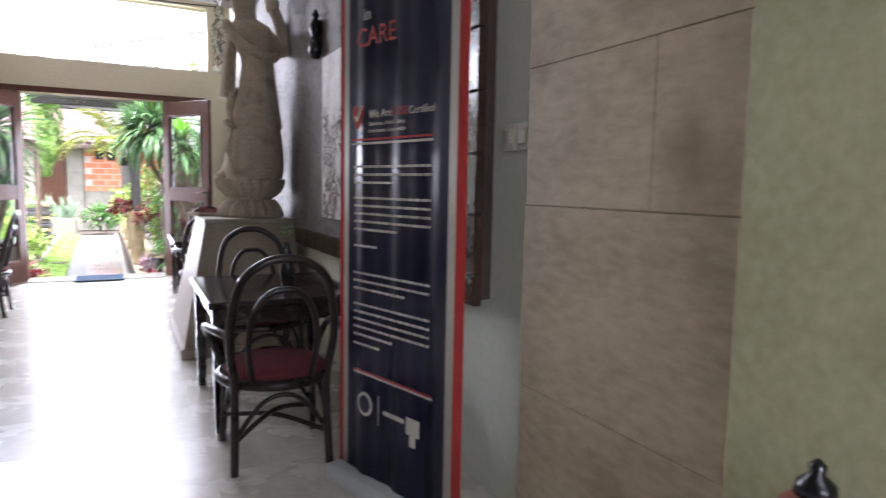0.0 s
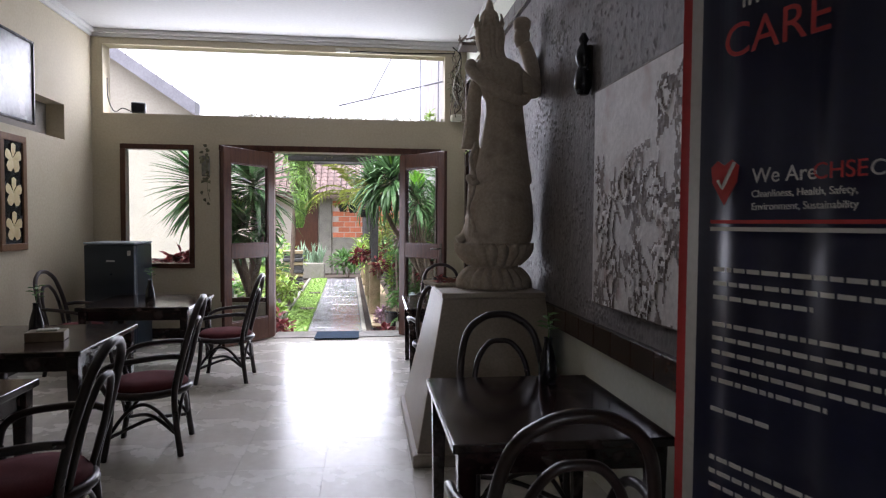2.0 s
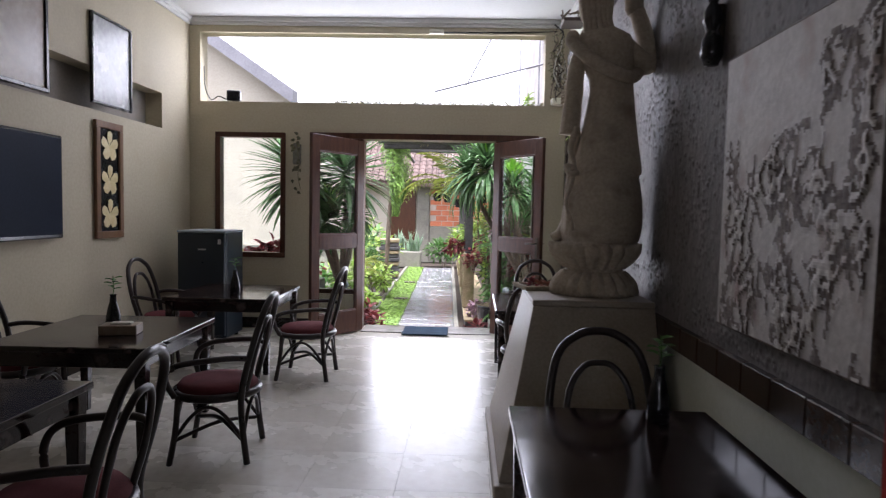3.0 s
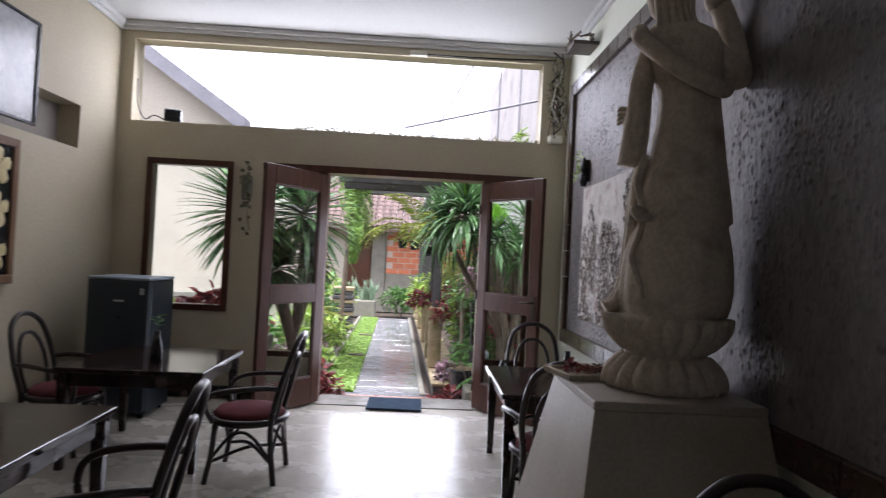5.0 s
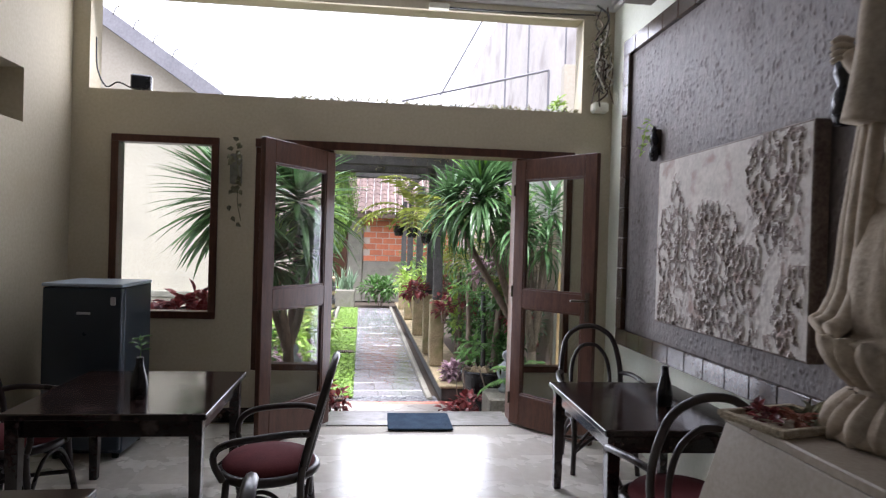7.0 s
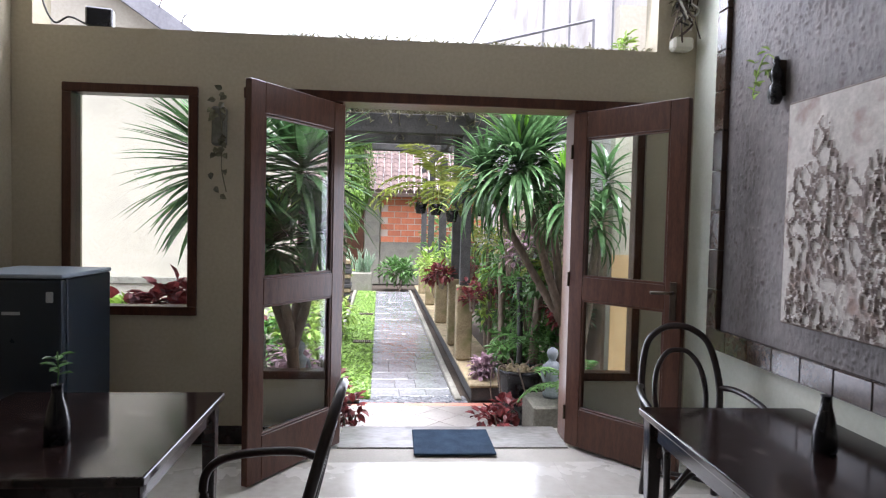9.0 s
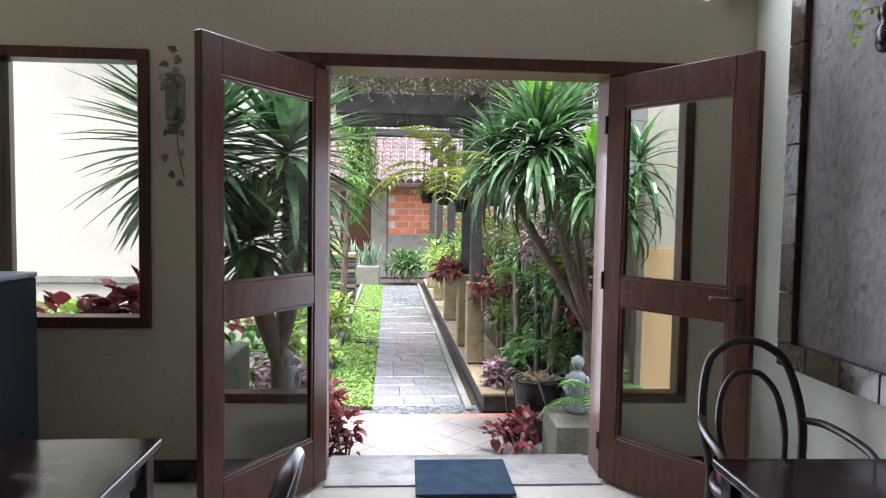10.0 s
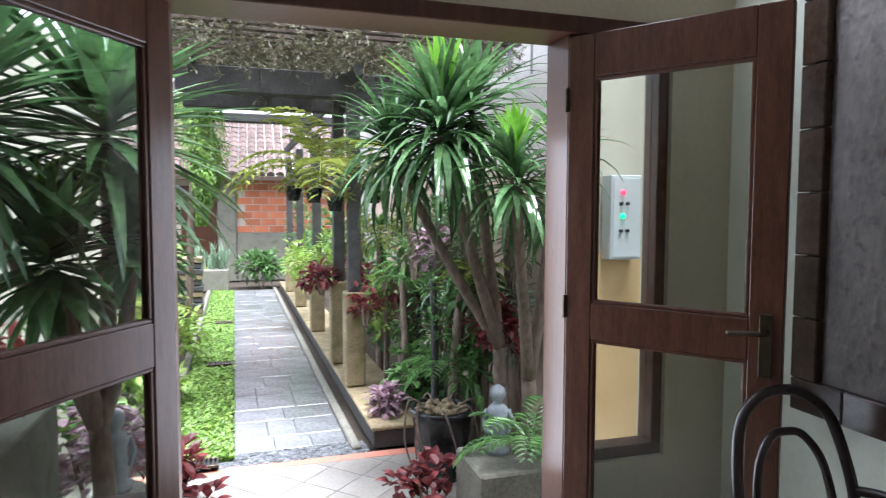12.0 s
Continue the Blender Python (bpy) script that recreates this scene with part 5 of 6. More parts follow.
for x, y, h, lean in ((0.75, 9.75, 1.5, 0.1), (1.08, 10.1, 1.9, -0.05), (0.62, 10.9, 1.4, 0.02), (0.95, 10.9, 1.7, 0.06), (1.2, 9.5, 2.1, -0.1), (0.62, 12.0, 1.6, 0.0)):
    tk = thing("tree_fern_trunk", "weathered upright trunk carrying small epiphytes", "trunk", x, y, G)
    part("trunk", bar([(0, 0, -0.05), (lean * 0.4, 0.02, h * 0.5), (lean, 0, h)], 0.055, 9, 5, r_end=0.04), BARK, tk, smooth=True)
    part("foliage", rosette(60, 0.36, 0.02, low=-0.9, high=1.3, droop=1.5, base=(lean, 0, h), spread=0.05), GREEN, tk)
    tagged(part("epiphyte_foliage", bush(130, 0.17, 0.17, 0.36, 0.10, 0.018, centre=(lean * 0.5, -0.05, h * 0.5)), SILVER if h > 1.6 else GREEN, tk), kind="stuff")


def leafy(name, label, category, x, y, z, n, r, length, width, mat, stem=True):
    th = thing(name, label, category, x, y, z)
    part("foliage", bush(n, *r, length, width, centre=(0, 0, r[2] * 0.8)), mat, th)
    if stem:
        bm = bmesh.new()
        for i in range(5):
            a = i * 1.3
            tube(bm, [(0.02 * cos(a), 0.02 * sin(a), -0.03), (r[0] * 0.4 * cos(a), r[1] * 0.4 * sin(a), r[2] * 1.1)], 0.008, 5)
        part("stalk", bm, BARK, th)
    return th


leafy("red_leaf_plant", "low dark red broad-leaved plant", "plant", -2.32, 8.1, 0.44, 380, (0.6, 0.22, 0.27), 0.13, 0.045, REDLEAF)
leafy("lime_leaf_plant", "low lime-green broad-leaved plant", "plant", -2.85, 8.2, 0.42, 170, (0.34, 0.18, 0.2), 0.13, 0.05, LIME)
tagged(part("raised_bed", boxes((-3.4, 7.75, G - .02, -1.75, 8.8, 0.42), bevel=0.01), CONCRETE), "raised concrete planting bed below the window", "planter")
leafy("red_leaf_plant", "red-leaved potted plant by the terrace", "plant", -1.02, 8.55, -0.42, 80, (0.14, 0.13, 0.2), 0.095, 0.034, REDLEAF)
leafy("red_leaf_plant", "red-leaved plant by the terrace", "plant", 0.30, 8.85, -0.42, 110, (0.24, 0.15, 0.13), 0.10, 0.036, REDLEAF)
leafy("purple_plant", "dusty purple foliage plant on the stone bench", "plant", 0.42, 10.45, -0.32, 190, (0.22, 0.32, 0.14), 0.085, 0.032, PURPLE)
leafy("leafy_shrub", "leafy green shrub beside the path", "shrub", 0.78, 10.6, -0.32, 240, (0.3, 0.36, 0.26), 0.17, 0.045, GREEN)
leafy("red_leaf_plant", "hanging red-leaved plant among the trunks", "plant", 1.0, 9.45, 0.48, 110, (0.17, 0.17, 0.2), 0.13, 0.03, REDLEAF)
leafy("leafy_shrub", "broad-leaved shrub on the trunks", "shrub", 0.95, 9.7, 0.72, 90, (0.24, 0.2, 0.14), 0.17, 0.04, GREEN)
leafy("red_leaf_plant", "red-leaved plant on a column base", "plant", -0.02, 12.1, 0.52, 120, (0.22, 0.22, 0.16), 0.12, 0.04, REDLEAF)
leafy("leafy_shrub", "green shrub along the planter", "shrub", 0.85, 11.8, -0.3, 420, (0.4, 0.6, 0.42), 0.12, 0.03, GREEN)
leafy("leafy_shrub", "grey-green shrub along the planter", "shrub", 0.78, 11.1, 0.35, 240, (0.26, 0.3, 0.4), 0.1, 0.022, SILVER)
leafy("leafy_shrub", "green shrub along the planter", "shrub", 0.8, 13.6, -0.3, 500, (0.45, 0.9, 0.7), 0.12, 0.032, GREEN)
leafy("leafy_shrub", "tall green shrub at the back of the planter", "shrub", 1.25, 12.3, 0.2, 700, (0.4, 1.4, 0.85), 0.13, 0.03, GREEN)
leafy("red_leaf_plant", "red-leaved plant along the planter", "plant", 0.5, 13.3, 0.3, 160, (0.25, 0.5, 0.3), 0.11, 0.035, REDLEAF)
leafy("leafy_shrub", "lime-green shrub behind the columns", "shrub", 0.1, 15.5, 0.0, 340, (0.4, 0.9, 0.5), 0.12, 0.032, LIME)
leafy("leafy_shrub", "green shrub behind the columns", "shrub", 0.35, 17.8, -0.3, 420, (0.6, 1.0, 0.8), 0.14, 0.035, GREEN)
leafy("leafy_shrub", "dark green shrub before the brick wall", "shrub", -0.55, 21.3, G, 380, (0.75, 0.4, 0.55), 0.2, 0.045, GREEN)
leafy("lime_leaf_plant", "lime-green low shrub beside the lawn", "shrub", -1.75, 13.6, G, 300, (0.42, 0.7, 0.42), 0.13, 0.045, LIME)
leafy("lime_leaf_plant", "lime-green low shrub beside the lawn", "shrub", -1.62, 11.7, G, 200, (0.28, 0.5, 0.2), 0.11, 0.045, LIME)
leafy("leafy_shrub", "bright green shrub in the west garden", "shrub", -2.4, 15.5, G, 420, (0.7, 0.9, 0.75), 0.18, 0.05, GREEN)
leafy("leafy_shrub", "bright green shrub in the west garden", "shrub", -2.9, 19.0, G, 500, (1.1, 1.0, 0.9), 0.22, 0.06, LIME)
for x, y, z, n, r, L, w, mt, lb in ((-1.72, 9.35, G, 260, (0.36, 0.28, 0.45), .11, .036, PURPLE, "dusty pink-leaved shrub beside the house wall"), (-1.30, 9.25, G, 150, (0.22, 0.2, 0.3), .12, .04, REDLEAF, "dark red-leaved plant beside the terrace"),
                                    (-2.3, 9.9, G, 340, (0.6, 0.3, 0.62), .15, .04, GREEN, "green shrub beside the house wall"), (-1.75, 10.1, G, 260, (0.3, 0.25, 0.6), .13, .04, LIME, "lime-green shrub beside the house wall"),
                                    (-2.2, 9.2, 0.2, 200, (0.3, 0.25, 0.35), .12, .04, REDLEAF, "dark red-leaved shrub behind the planting bed")):
    leafy("garden_shrub", lb, "shrub", x, y, z, n, r, L, w, mt)
MIXED = ((0.75, 10.0, 0.30, 150, (0.22, 0.28, 0.30), .11, .022, GREEN), (1.05, 9.9, -0.2, 200, (0.3, 0.4, 0.4), .14, .036, GREEN), (0.55, 11.6, 0.1, 200, (0.2, 0.35, 0.4), .1, .03, LIME),
         (0.9, 10.9, 0.5, 150, (0.3, 0.4, 0.45), .12, .018, SILVER), (1.2, 10.6, 0.9, 180, (0.3, 0.6, 0.5), .13, .02, SILVER), (0.45, 12.6, 0.6, 200, (0.25, 0.5, 0.5), .11, .03, YELLOWGREEN), (0.2, 13.8, 0.4, 220, (0.25, 0.6, 0.4), .11, .03, LIME),
         (0.82, 9.6, 0.95, 110, (0.14, 0.14, 0.34), .13, .010, DRYVINE), (1.12, 9.35, 0.75, 110, (0.12, 0.14, 0.4), .14, .010, DRYVINE), (0.62, 10.45, 0.85, 120, (0.16, 0.2, 0.4), .12, .012, DRYVINE), (0.72, 9.9, 0.98, 90, (0.18, 0.18, 0.16), .10, .03, PURPLE),
         (0.60, 10.95, 0.42, 110, (0.16, 0.2, 0.2), .10, .034, REDLEAF), (0.28, 11.0, 0.36, 90, (0.16, 0.16, 0.18), .09, .032, REDLEAF), (0.98, 9.3, 0.30, 90, (0.14, 0.14, 0.22), .11, .034, REDLEAF), (0.70, 11.3, 1.0, 120, (0.2, 0.3, 0.3), .10, .026, YELLOWGREEN))
for x, y, z, n, r, L, w, mt in MIXED:
    leafy("leafy_shrub", "dense mixed foliage among the garden trunks", "shrub", x, y, z, n, r, L, w, mt)
leafy("flowering_shrub", "pale pink flowering shrub", "shrub", -2.3, 12.4, 0.1, 240, (0.45, 0.5, 0.5), 0.1, 0.04, PURPLE)


def frond_plant(name, label, x, y, z, n, length, mat, width=0.02, high=1.4, droop=1.6):
    th = thing(name, label, "plant", x, y, z)
    bm = bmesh.new()
    for i in range(n):
        yaw, rise = i * 2.4, rng.uniform(0.5, high)
        L = length * rng.uniform(.7, 1.1)
        p, ang = Vector((0, 0, 0)), rise
        o = Vector((cos(yaw), sin(yaw), 0))
        s = Vector((-sin(yaw), cos(yaw), 0))
        pts = []
        for k in range(13):
            pts.append(p.copy())
            d = o * cos(ang) + Vector((0, 0, 1)) * sin(ang)
            p = p + d * L / 12
            ang -= droop / 12
            if k > 1:
                for sgn in (-1, 1):
                    leaf(bm, p, d * 0.55 + s * sgn, Vector((0, 0, 1)), L * 0.26 * sin(pi * (k + 1) / 15), width * 0.55)
        tube(bm, pts, 0.004, 4, r_end=0.002)
    part("fronds", bm, mat, th)
    return th


frond_plant("fern", "soft green fern by the doorway", 0.82, 8.42, 0.0, 16, 0.46, GREEN, 0.02)
frond_plant("hanging_fern", "yellow-green fern palm above the path", -0.10, 11.15, 1.74, 22, 0.95, YELLOWGREEN, 0.026, 1.5, 1.55)
for x, y, z, L, mt in ((0.7, 9.9, 0.15, 0.4, GREEN), (1.0, 10.3, 0.7, 0.38, SILVER), (0.6, 10.75, 0.75, 0.34, GREEN), (0.85, 9.5, 0.95, 0.3, YELLOWGREEN), (0.62, 11.4, 1.15, 0.4, YELLOWGREEN), (1.1, 10.9, 1.3, 0.45, GREEN)):
    frond_plant("epiphyte_fern", "small fern growing on a garden trunk", x, y, z, 11, L, mt, 0.02, 1.2, 1.8)
for x, y, h in ((0.66, 9.95, 1.35), (0.9, 10.35, 1.6), (0.58, 10.7, 1.3), (0.78, 11.0, 1.75), (1.02, 9.75, 1.2), (0.56, 11.42, 1.25)):
    tp = thing("wooden_stake", "dark weathered wooden stake among the plants", "stake", x, y, G)
    part("stake", bar([(0, 0, -0.05), (0.015, 0.01, h * 0.5), (-0.01, 0, h)], 0.034, 7, 4, r_end=0.028), DARKSTONE if h > 1.3 else BARK, tp, smooth=True)
leafy("leafy_shrub", "tall green shrub before the far house", "shrub", 0.75, 20.0, G, 420, (0.8, 0.5, 1.3), 0.2, 0.05, GREEN)
frond_plant("garden_palm", "yellow-green palm beside the lawn", -2.0, 13.0, 0.1, 16, 0.7, YELLOWGREEN, 0.03)


def pot(name, label, x, y, z, r, h, mat, category="pot"):
    th = thing(name, label, category, x, y, z)
    part("pot", lathe([(r * 0.62, 0), (r * 0.7, 0.01), (r * 0.9, h * 0.6), (r, h * 0.92), (r * 1.08, h * 0.94), (r * 1.08, h), (r * 0.9, h), (r * 0.86, h * 0.9), (0.01, h * 0.9)], 20), mat, th, smooth=True)
    return th


bp = pot("bonsai_pot", "large dark glazed pot filled with pebbles", 0.55, 9.35, G, 0.22, 0.52, BLACK)
bm = bmesh.new()
for i in range(70):
    a, r = rng.uniform(0, 6.28), 0.19 * math.sqrt(rng.random())
    bmesh.ops.create_icosphere(bm, subdivisions=1, radius=rng.uniform(.018, .03), matrix=Matrix.Translation((cos(a) * r, sin(a) * r, 0.495 + rng.uniform(0, .02))))
tagged(part("pebble_fill", bm, BENCH, bp, "pale round pebbles", True), kind="stuff")
bm = bmesh.new()
for i in range(7):
    a = i * 0.9
    tube(bm, curve_points([(0.1 * cos(a), 0.1 * sin(a), 0.5), (0.24 * cos(a), 0.24 * sin(a), 0.55), (0.27 * cos(a + .3), 0.27 * sin(a + .3), 0.3), (0.22 * cos(a + .5), 0.22 * sin(a + .5), 0.08)], 5), 0.010, 5, r_end=0.006)
part("roots", bm, BARK, bp, "pale aerial roots", True)
for x, y, z in ((-0.18, 11.18, 1.50), (-0.36, 11.35, 1.52), (0.02, 11.2, 1.42), (0.42, 11.3, 1.5)):
    hp = pot("hanging_pot", "small black hanging flower pot", x, y, z, 0.085, 0.14, BLACK, "hanging pot")
    bm = bmesh.new()
    for a in (0, 2.1, 4.2):
        tube(bm, [(0.08 * cos(a), 0.08 * sin(a), 0.13), (0, 0, 2.96 - z)], 0.003, 4)
    part("hanger", bm, METAL, hp)
    part("foliage", bush(40, 0.12, 0.12, 0.12, 0.1, 0.025, centre=(0, 0, 0.18)), YELLOWGREEN, hp)
pl = tagged(part("door_planter", boxes((0.47, 8.3, G - .02, 1.2, 8.78, -0.06), bevel=0.015), CONCRETE), "mossy concrete planter beside the doorstep", "planter")


def garden_figure(x, y, z, rz, label):
    bm = lathe([(0.075, 0), (0.08, 0.03), (0.055, 0.05), (0.06, 0.12), (0.05, 0.2), (0.068, 0.27), (0.045, 0.30), (0.026, 0.315), (0.042, 0.345), (0.05, 0.375), (0.04, 0.405), (0.012, 0.425)], 18)
    for s in (-1, 1):
        tube(bm, curve_points([(s * 0.062, 0, 0.27), (s * 0.085, -0.01, 0.2), (s * 0.06, -0.04, 0.13)], 4), 0.018, 7, r_end=0.013)
    ob = part("garden_statue", bm, FIGURESTONE, smooth=True)
    ob.matrix_basis = at(x, y, z, rz)
    tagged(ob, label, "statue")


garden_figure(0.69, 8.62, -0.06, -20, "small blue-grey stone garden figure on the planter")
tagged(part("stone_block", boxes((-1.56, 8.5, G, -1.32, 8.72, -0.02), bevel=0.02), CONCRETE), "squared stone block under a garden figure", "stone block")
garden_figure(-1.44, 8.6, -0.02, 20, "small blue-grey stone garden figure on a block")

# stacked stone lantern post beside the lawn
sl = thing("stone_post", "square post of stacked mossy stone slabs beside the lawn", "stone post", -1.86, 17.0, G, 3)
for i in range(11):
    w = 0.235 + 0.014 * ((i * 7) % 3)
    part("stone", boxes((-w, -w, i * 0.1, w, w, i * 0.1 + 0.088), bevel=0.012), BENCH if i % 3 == 1 else DARKSTONE, sl)
part("core", boxes((-0.2, -0.2, 0, 0.2, 0.2, 1.08)), DARKSTONE, sl)

# poles seen above the wall
for x0, z0, x1, z1 in ((0.0, 3.35, 1.53, 3.76),):
    rp = thing("pipe_frame", "thin grey pipe frame on the boundary wall", "pipe frame", 0, 0, 0)
    part("pipe", tube(bmesh.new(), [(x0 - 0.4, 10.5, z0 - 0.1), (x1, 10.5, z1)], 0.016, 6), ZINC, rp)
    part("pipe", tube(bmesh.new(), [(x1, 10.5, 2.7), (x1, 10.5, z1)], 0.016, 6), ZINC, rp)
    for x in (0.95, 1.25, 1.75):
        part("pipe", tube(bmesh.new(), [(x, 10.5, 2.7), (x, 10.5, 4.7)], 0.012, 6), ZINC, rp)
    part("pipe", tube(bmesh.new(), [(0.1, 10.5, 3.35), (0.75, 10.5, 4.6)], 0.014, 6), ZINC, rp)
bm = bmesh.new()
for i in range(420):
    x = rng.uniform(-1.4, 1.0)
    leaf(bm, Vector((x, 7.42 + rng.uniform(-.04, .06), 2.515 + abs(rng.gauss(0, .018)))), Vector((rng.uniform(-1, 1), rng.uniform(-1, 1), rng.uniform(0, 1))), Vector((0, 0, 1)), 0.05, 0.008)
sg = thing("sill_plant", "small bright green weed on the clerestory sill", "plant", 0.80, 7.42, 2.515)
part("foliage", bush(46, 0.06, 0.05, 0.09, 0.06, 0.014, centre=(0, 0, 0.06)), LIME, sg)
tagged(part("sill_moss", bm, DRYVINE), "dry moss and creeper along the clerestory sill", "moss", kind="stuff")

# ---- paving and lawn ----
bm = bmesh.new()
for i in range(15000):
    v = 10.1 + 10.6 * rng.random() ** 1.6
    u = rng.uniform(-1.38, -0.92)
    if any(abs(v - d) < 0.12 and u > -1.25 for d in (13.2, 16.2)):
        continue
    a = rng.uniform(0, 6.28)
    leaf(bm, Vector((u, v - 10, rng.uniform(0, 0.025))), Vector((cos(a), sin(a), rng.uniform(0.2, 1.1))), Vector((0, 0, 1)), rng.uniform(.03, .06), 0.014)
lw = part("lawn", bm, GRASS)
lw.matrix_basis = g(0, 10, G)
tagged(lw, "bright green ground-cover lawn beside the path", "lawn", kind="stuff")
lb = part("lawn_soil", boxes((-1.42, 0.08, -0.04, -0.90, 10.7, 0.0)), TURF)
lb.matrix_basis = g(0, 10, G)
tagged(lb, "green turf soil below the lawn", "ground", kind="structure")
for v in (13.2, 16.2, 10.0):
    dr = thing_g("drain_grate", "dark slotted drain grate in the lawn", "drain", -1.07 if v > 11 else -1.15, v, G + 0.034)
    part("frame", boxes((-0.14, -0.085, 0, 0.14, -0.07, 0.02), (-0.14, 0.07, 0, 0.14, 0.085, 0.02), bevel=0.002), METAL, dr)
    s0 = part("slat", boxes((-0.008, -0.07, 0, 0.008, 0.07, 0.018)), METAL, dr)
    s0.matrix_basis = at(-0.13, 0, 0)
    for i in range(1, 9):
        again(s0, -0.13 + i * 0.0325, 0, 0, dr)
    part("pit", boxes((-0.13, -0.07, -0.004, 0.13, 0.07, 0.001)), BLACK, dr)
edge = part("lawn_kerb", boxes((-1.50, 0.1, -0.05, -1.42, 10.7, 0.05), bevel=0.012), CONCRETE)
edge.matrix_basis = g(0, 10, G)
tagged(edge, "low concrete lawn edging", "kerb", kind="structure")
kerb = part("path_kerb", boxes((0.0, 0.02, -0.05, 0.075, 11, 0.035), bevel=0.012), CONCRETE)
kerb.matrix_basis = g(0, 10, G)
tagged(kerb, "narrow pale concrete kerb along the path", "kerb", kind="structure")
bn = thing_g("stone_bench", "long mossy stone planter bench along the path", "planter bench", 0, 10)
part("wall", boxes((0.17, 0.0, 0, 0.62, 10.8, 0.15), bevel=0.01), DARKSTONE, bn)
part("coping", boxes((0.15, -0.02, 0.15, 0.64, 10.8, 0.19), bevel=0.012), BENCH, bn, "mossy ochre stone coping")
bed = part("planting_bed", boxes((0.62, -0.9, -0.05, 1.6, 11, 0.10)), SOIL)
bed.matrix_basis = g(0, 10, G)
tagged(bed, "dark soil of the planting bed", "soil", kind="structure")

path = part("path", boxes((-0.905, 0.0, -0.06, 0.0, 10.9, -0.008)), DARKSTONE)
path.matrix_basis = g(0, 10, G)
tagged(path, "wet grey stone paving path through the garden", "path", kind="structure")
base = {}
v, k = 0.24, 0
while v < 10.6:
    h = (0.30, 0.44, 0.36, 0.48)[k % 4]
    cuts = ((0, .32, .62, .9), (0, .22, .58, .9), (0, .45, .9), (0, .28, .52, .9))[(k * 3 + k // 4) % 4]
    for a, b in zip(cuts, cuts[1:]):
        key = (round(b - a, 2), h)
        if key not in base:
            o = part("paving_stone", boxes((0.0025, 0.0025, -0.03, key[0] - 0.0025, h - 0.0025, 0.0), bevel=0.004), SLATE, path)
            base[key] = o
            o.matrix_basis = at(a - 0.903, v, rng.uniform(-.003, .003), 0, rng.uniform(-.2, .2), rng.uniform(-.2, .2))
        else:
            again(base[key], a - 0.903, v, rng.uniform(-.003, .003), path, 0, rng.uniform(-.2, .2), rng.uniform(-.2, .2))
    v += h
    k += 1

verts, faces = [], []
for i in range(1500):
    u, v, r = rng.uniform(-1.4, 0.12), rng.uniform(-0.03, 0.22), rng.uniform(0.012, 0.024)
    o = len(verts)
    a = rng.uniform(0, 3)
    for c in range(6):
        verts.append((K * (u + r * cos(a + c * pi / 3) * 1.2), K * (v + r * sin(a + c * pi / 3)), 0.0))
    for c in range(6):
        verts.append((K * (u + 0.75 * r * cos(a + c * pi / 3) * 1.2), K * (v + 0.75 * r * sin(a + c * pi / 3)), K * r * 0.75))
    verts.append((K * u, K * v, K * r))
    for c in range(6):
        d = (c + 1) % 6
        faces += [(o + c, o + d, o + 6 + d, o + 6 + c), (o + 6 + c, o + 6 + d, o + 12)]
me = bpy.data.meshes.new("pebble_strip")
me.from_pydata(verts, [], faces)
me.materials.append(PEBBLE)
pe = new("pebble_strip", me)
pe.matrix_basis = g(0, 10, G - 0.012)
tagged(pe, "strip of loose grey pebbles across the path's end", "pebbles", kind="stuff")

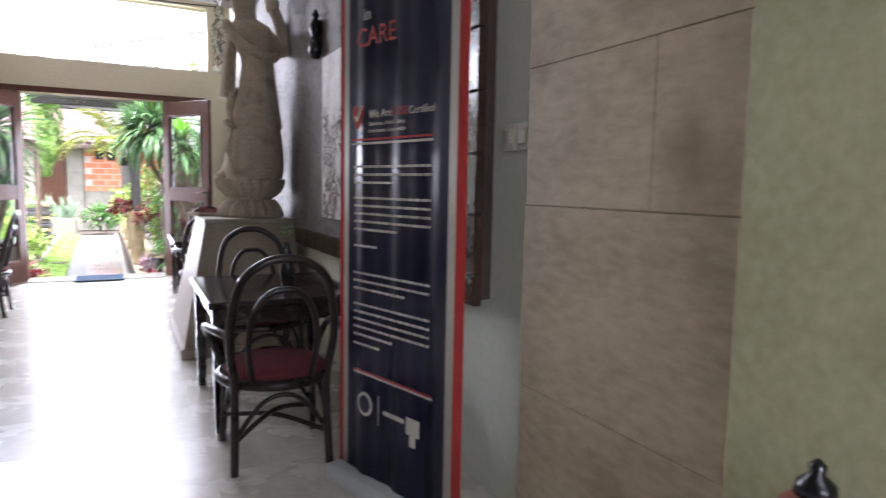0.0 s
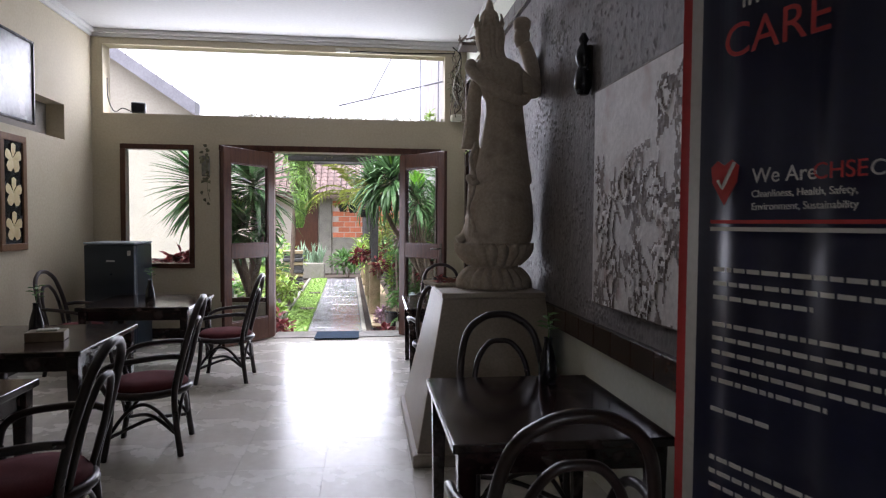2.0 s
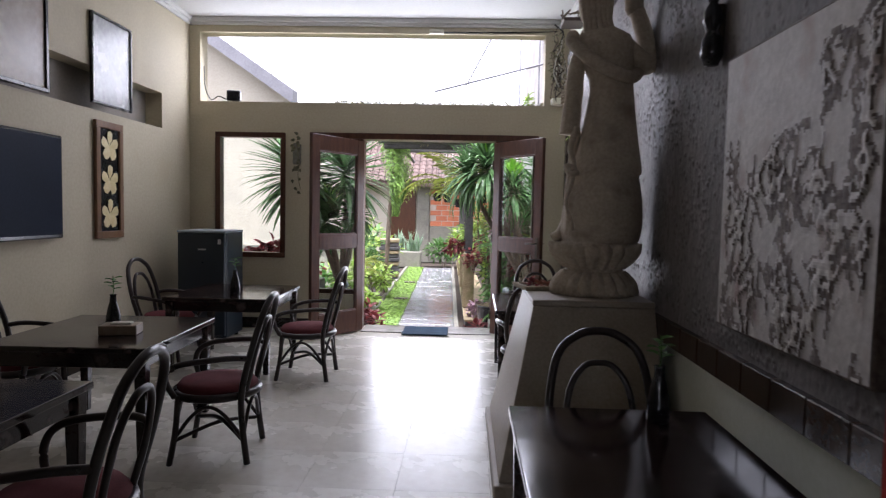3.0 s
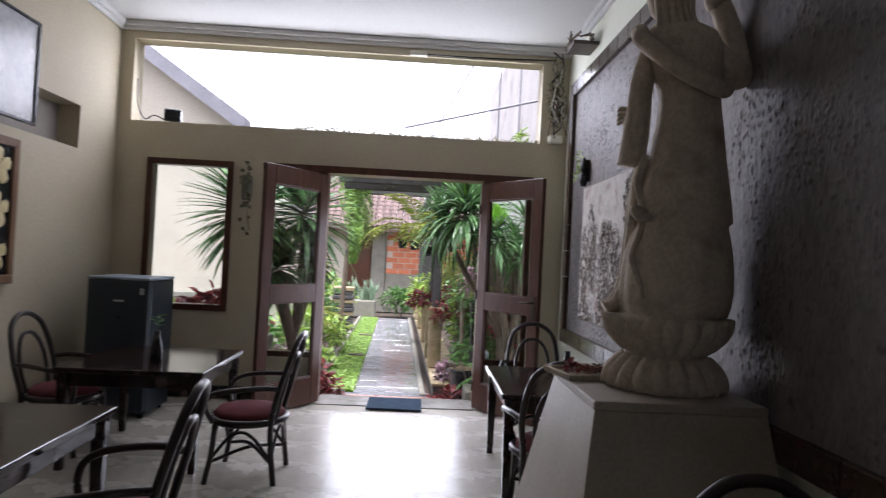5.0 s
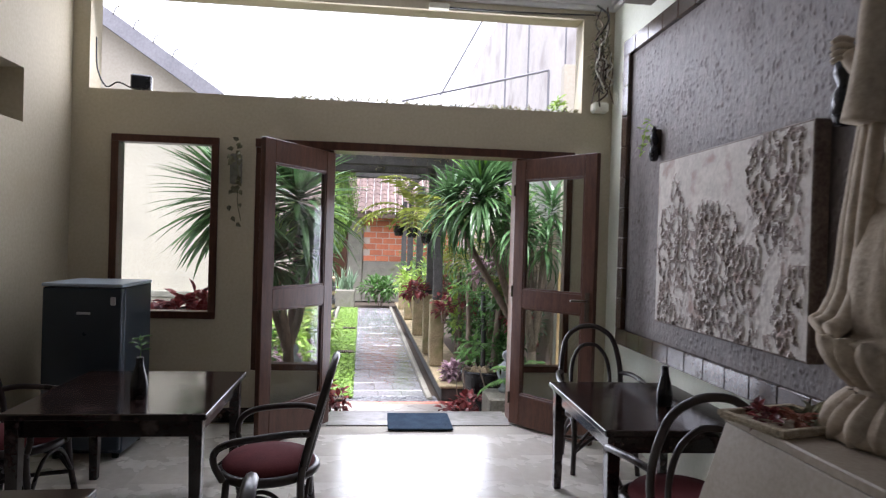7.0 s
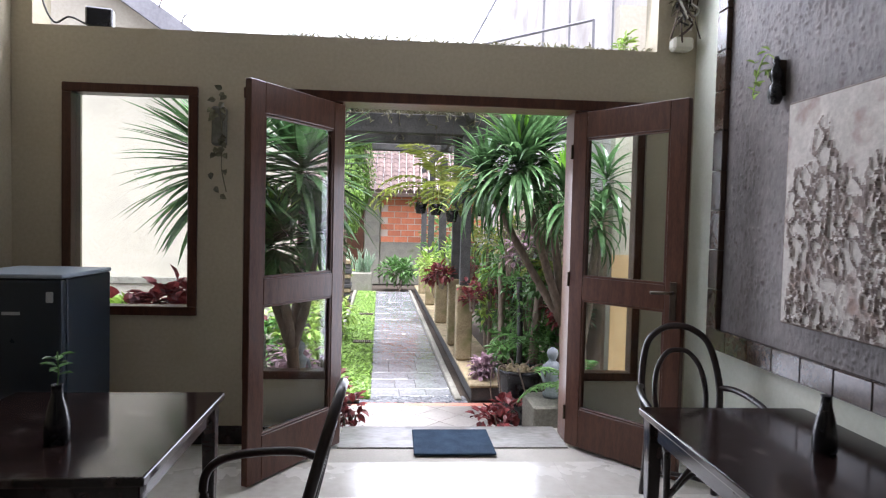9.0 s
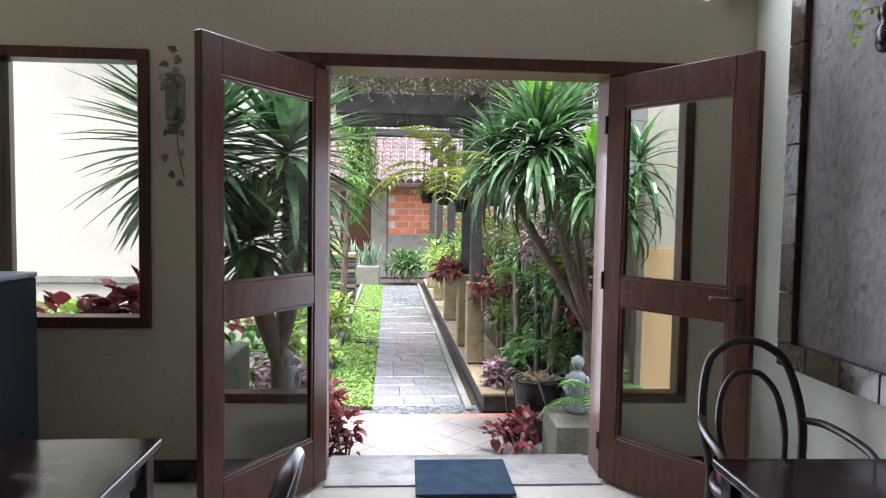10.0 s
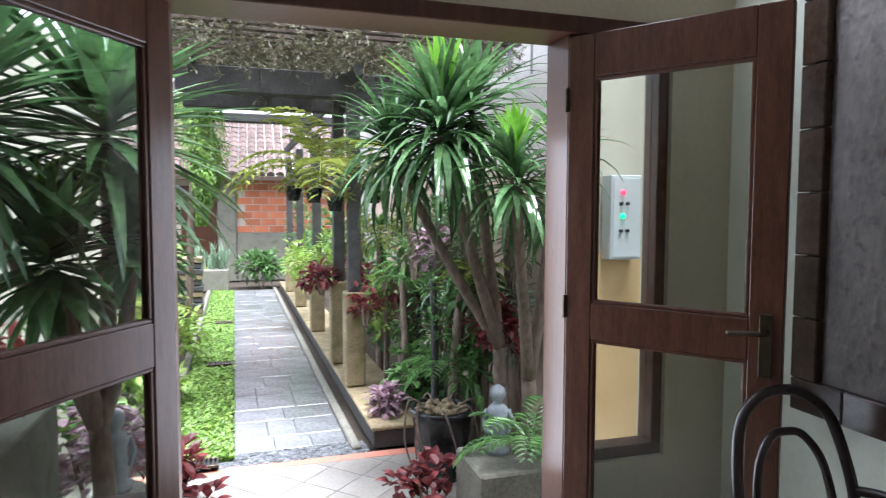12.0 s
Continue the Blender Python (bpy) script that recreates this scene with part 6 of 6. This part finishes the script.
terr = tagged(part("terrace", boxes((-2.0, 7.96, G - 0.06, 1.3, 9.97, G - 0.008)), GROUT), "terrace of white tiles laid diagonally", "terrace", kind="structure")
side = 0.30
for i in range(-14, 15):
    for j in range(-14, 15):
        cx, cy = (i - j) * side / math.sqrt(2), 8.9 + (i + j) * side / math.sqrt(2)
        h = side / math.sqrt(2) - 0.004
        if not (-1.7 < cx < 1.2 and 7.75 < cy < 10.05):
            continue
        bm = bmesh.new()
        bm.faces.new([bm.verts.new((cx + a * h, cy + b * h, G)) for a, b in ((-1, 0), (0, -1), (1, 0), (0, 1))])
        for co, no in (((0, 9.845, 0), (0, 1, 0)), ((0, 7.97, 0), (0, -1, 0))):
            bmesh.ops.bisect_plane(bm, geom=bm.verts[:] + bm.edges[:] + bm.faces[:], plane_co=co, plane_no=no, clear_outer=True)
        if not bm.faces:
            bm.free()
            continue
        ret = bmesh.ops.extrude_face_region(bm, geom=bm.faces[:])
        for vv in ret["geom"]:
            if isinstance(vv, bmesh.types.BMVert):
                vv.co.z -= 0.008
        bmesh.ops.recalc_face_normals(bm, faces=bm.faces[:])
        part("tile", bm, TERRACE, terr)
rt = part("red_tile", boxes((0.002, 9.853, G - 0.008, 0.208, 9.965, G), bevel=0.002), REDTILE, terr)
rt.matrix_basis = at(-1.6, 0, 0)
for i in range(1, 13):
    again(rt, -1.6 + i * 0.21, 0, 0, terr)

# bricks of the far wall
row_h, brick_w = 0.19, 0.42
bk = part("brick", boxes((0.014, 22.965, 0.013, brick_w - 0.014, 23.0, row_h - 0.013), bevel=0.004), BRICK, bwall)
bk.matrix_basis = at(-1.15, 0, 0.80)
for r in range(8):
    for c in range(7):
        if r or c:
            again(bk, -1.15 + c * brick_w + (0.21 if r % 2 else 0), 0, 0.80 + r * row_h, bwall)

# marble floor tiles
ts = 0.463
ft = part("floor_tile", boxes((0.0004, 0.0004, -0.012, ts - 0.0004, ts - 0.0004, 0.0), bevel=0.0003), MARBLE, floor)
ft.matrix_basis = at(LEFT, BACK, 0)
ncol, nrow = 9, 22
for r in range(nrow):
    for c in range(ncol):
        if r or c:
            again(ft, LEFT + c * ts, BACK + r * ts, 0, floor)
part("threshold_slab", boxes((-1.0, 7.225, -0.006, 0.45, 7.63, 0.003), bevel=0.002), GREYMARBLE, floor, "grey veined marble threshold slab")
part("threshold_edge", boxes((-1.05, BACK + nrow * ts, -0.012, 0.5, 7.63, -0.0075)), GROUT, floor)
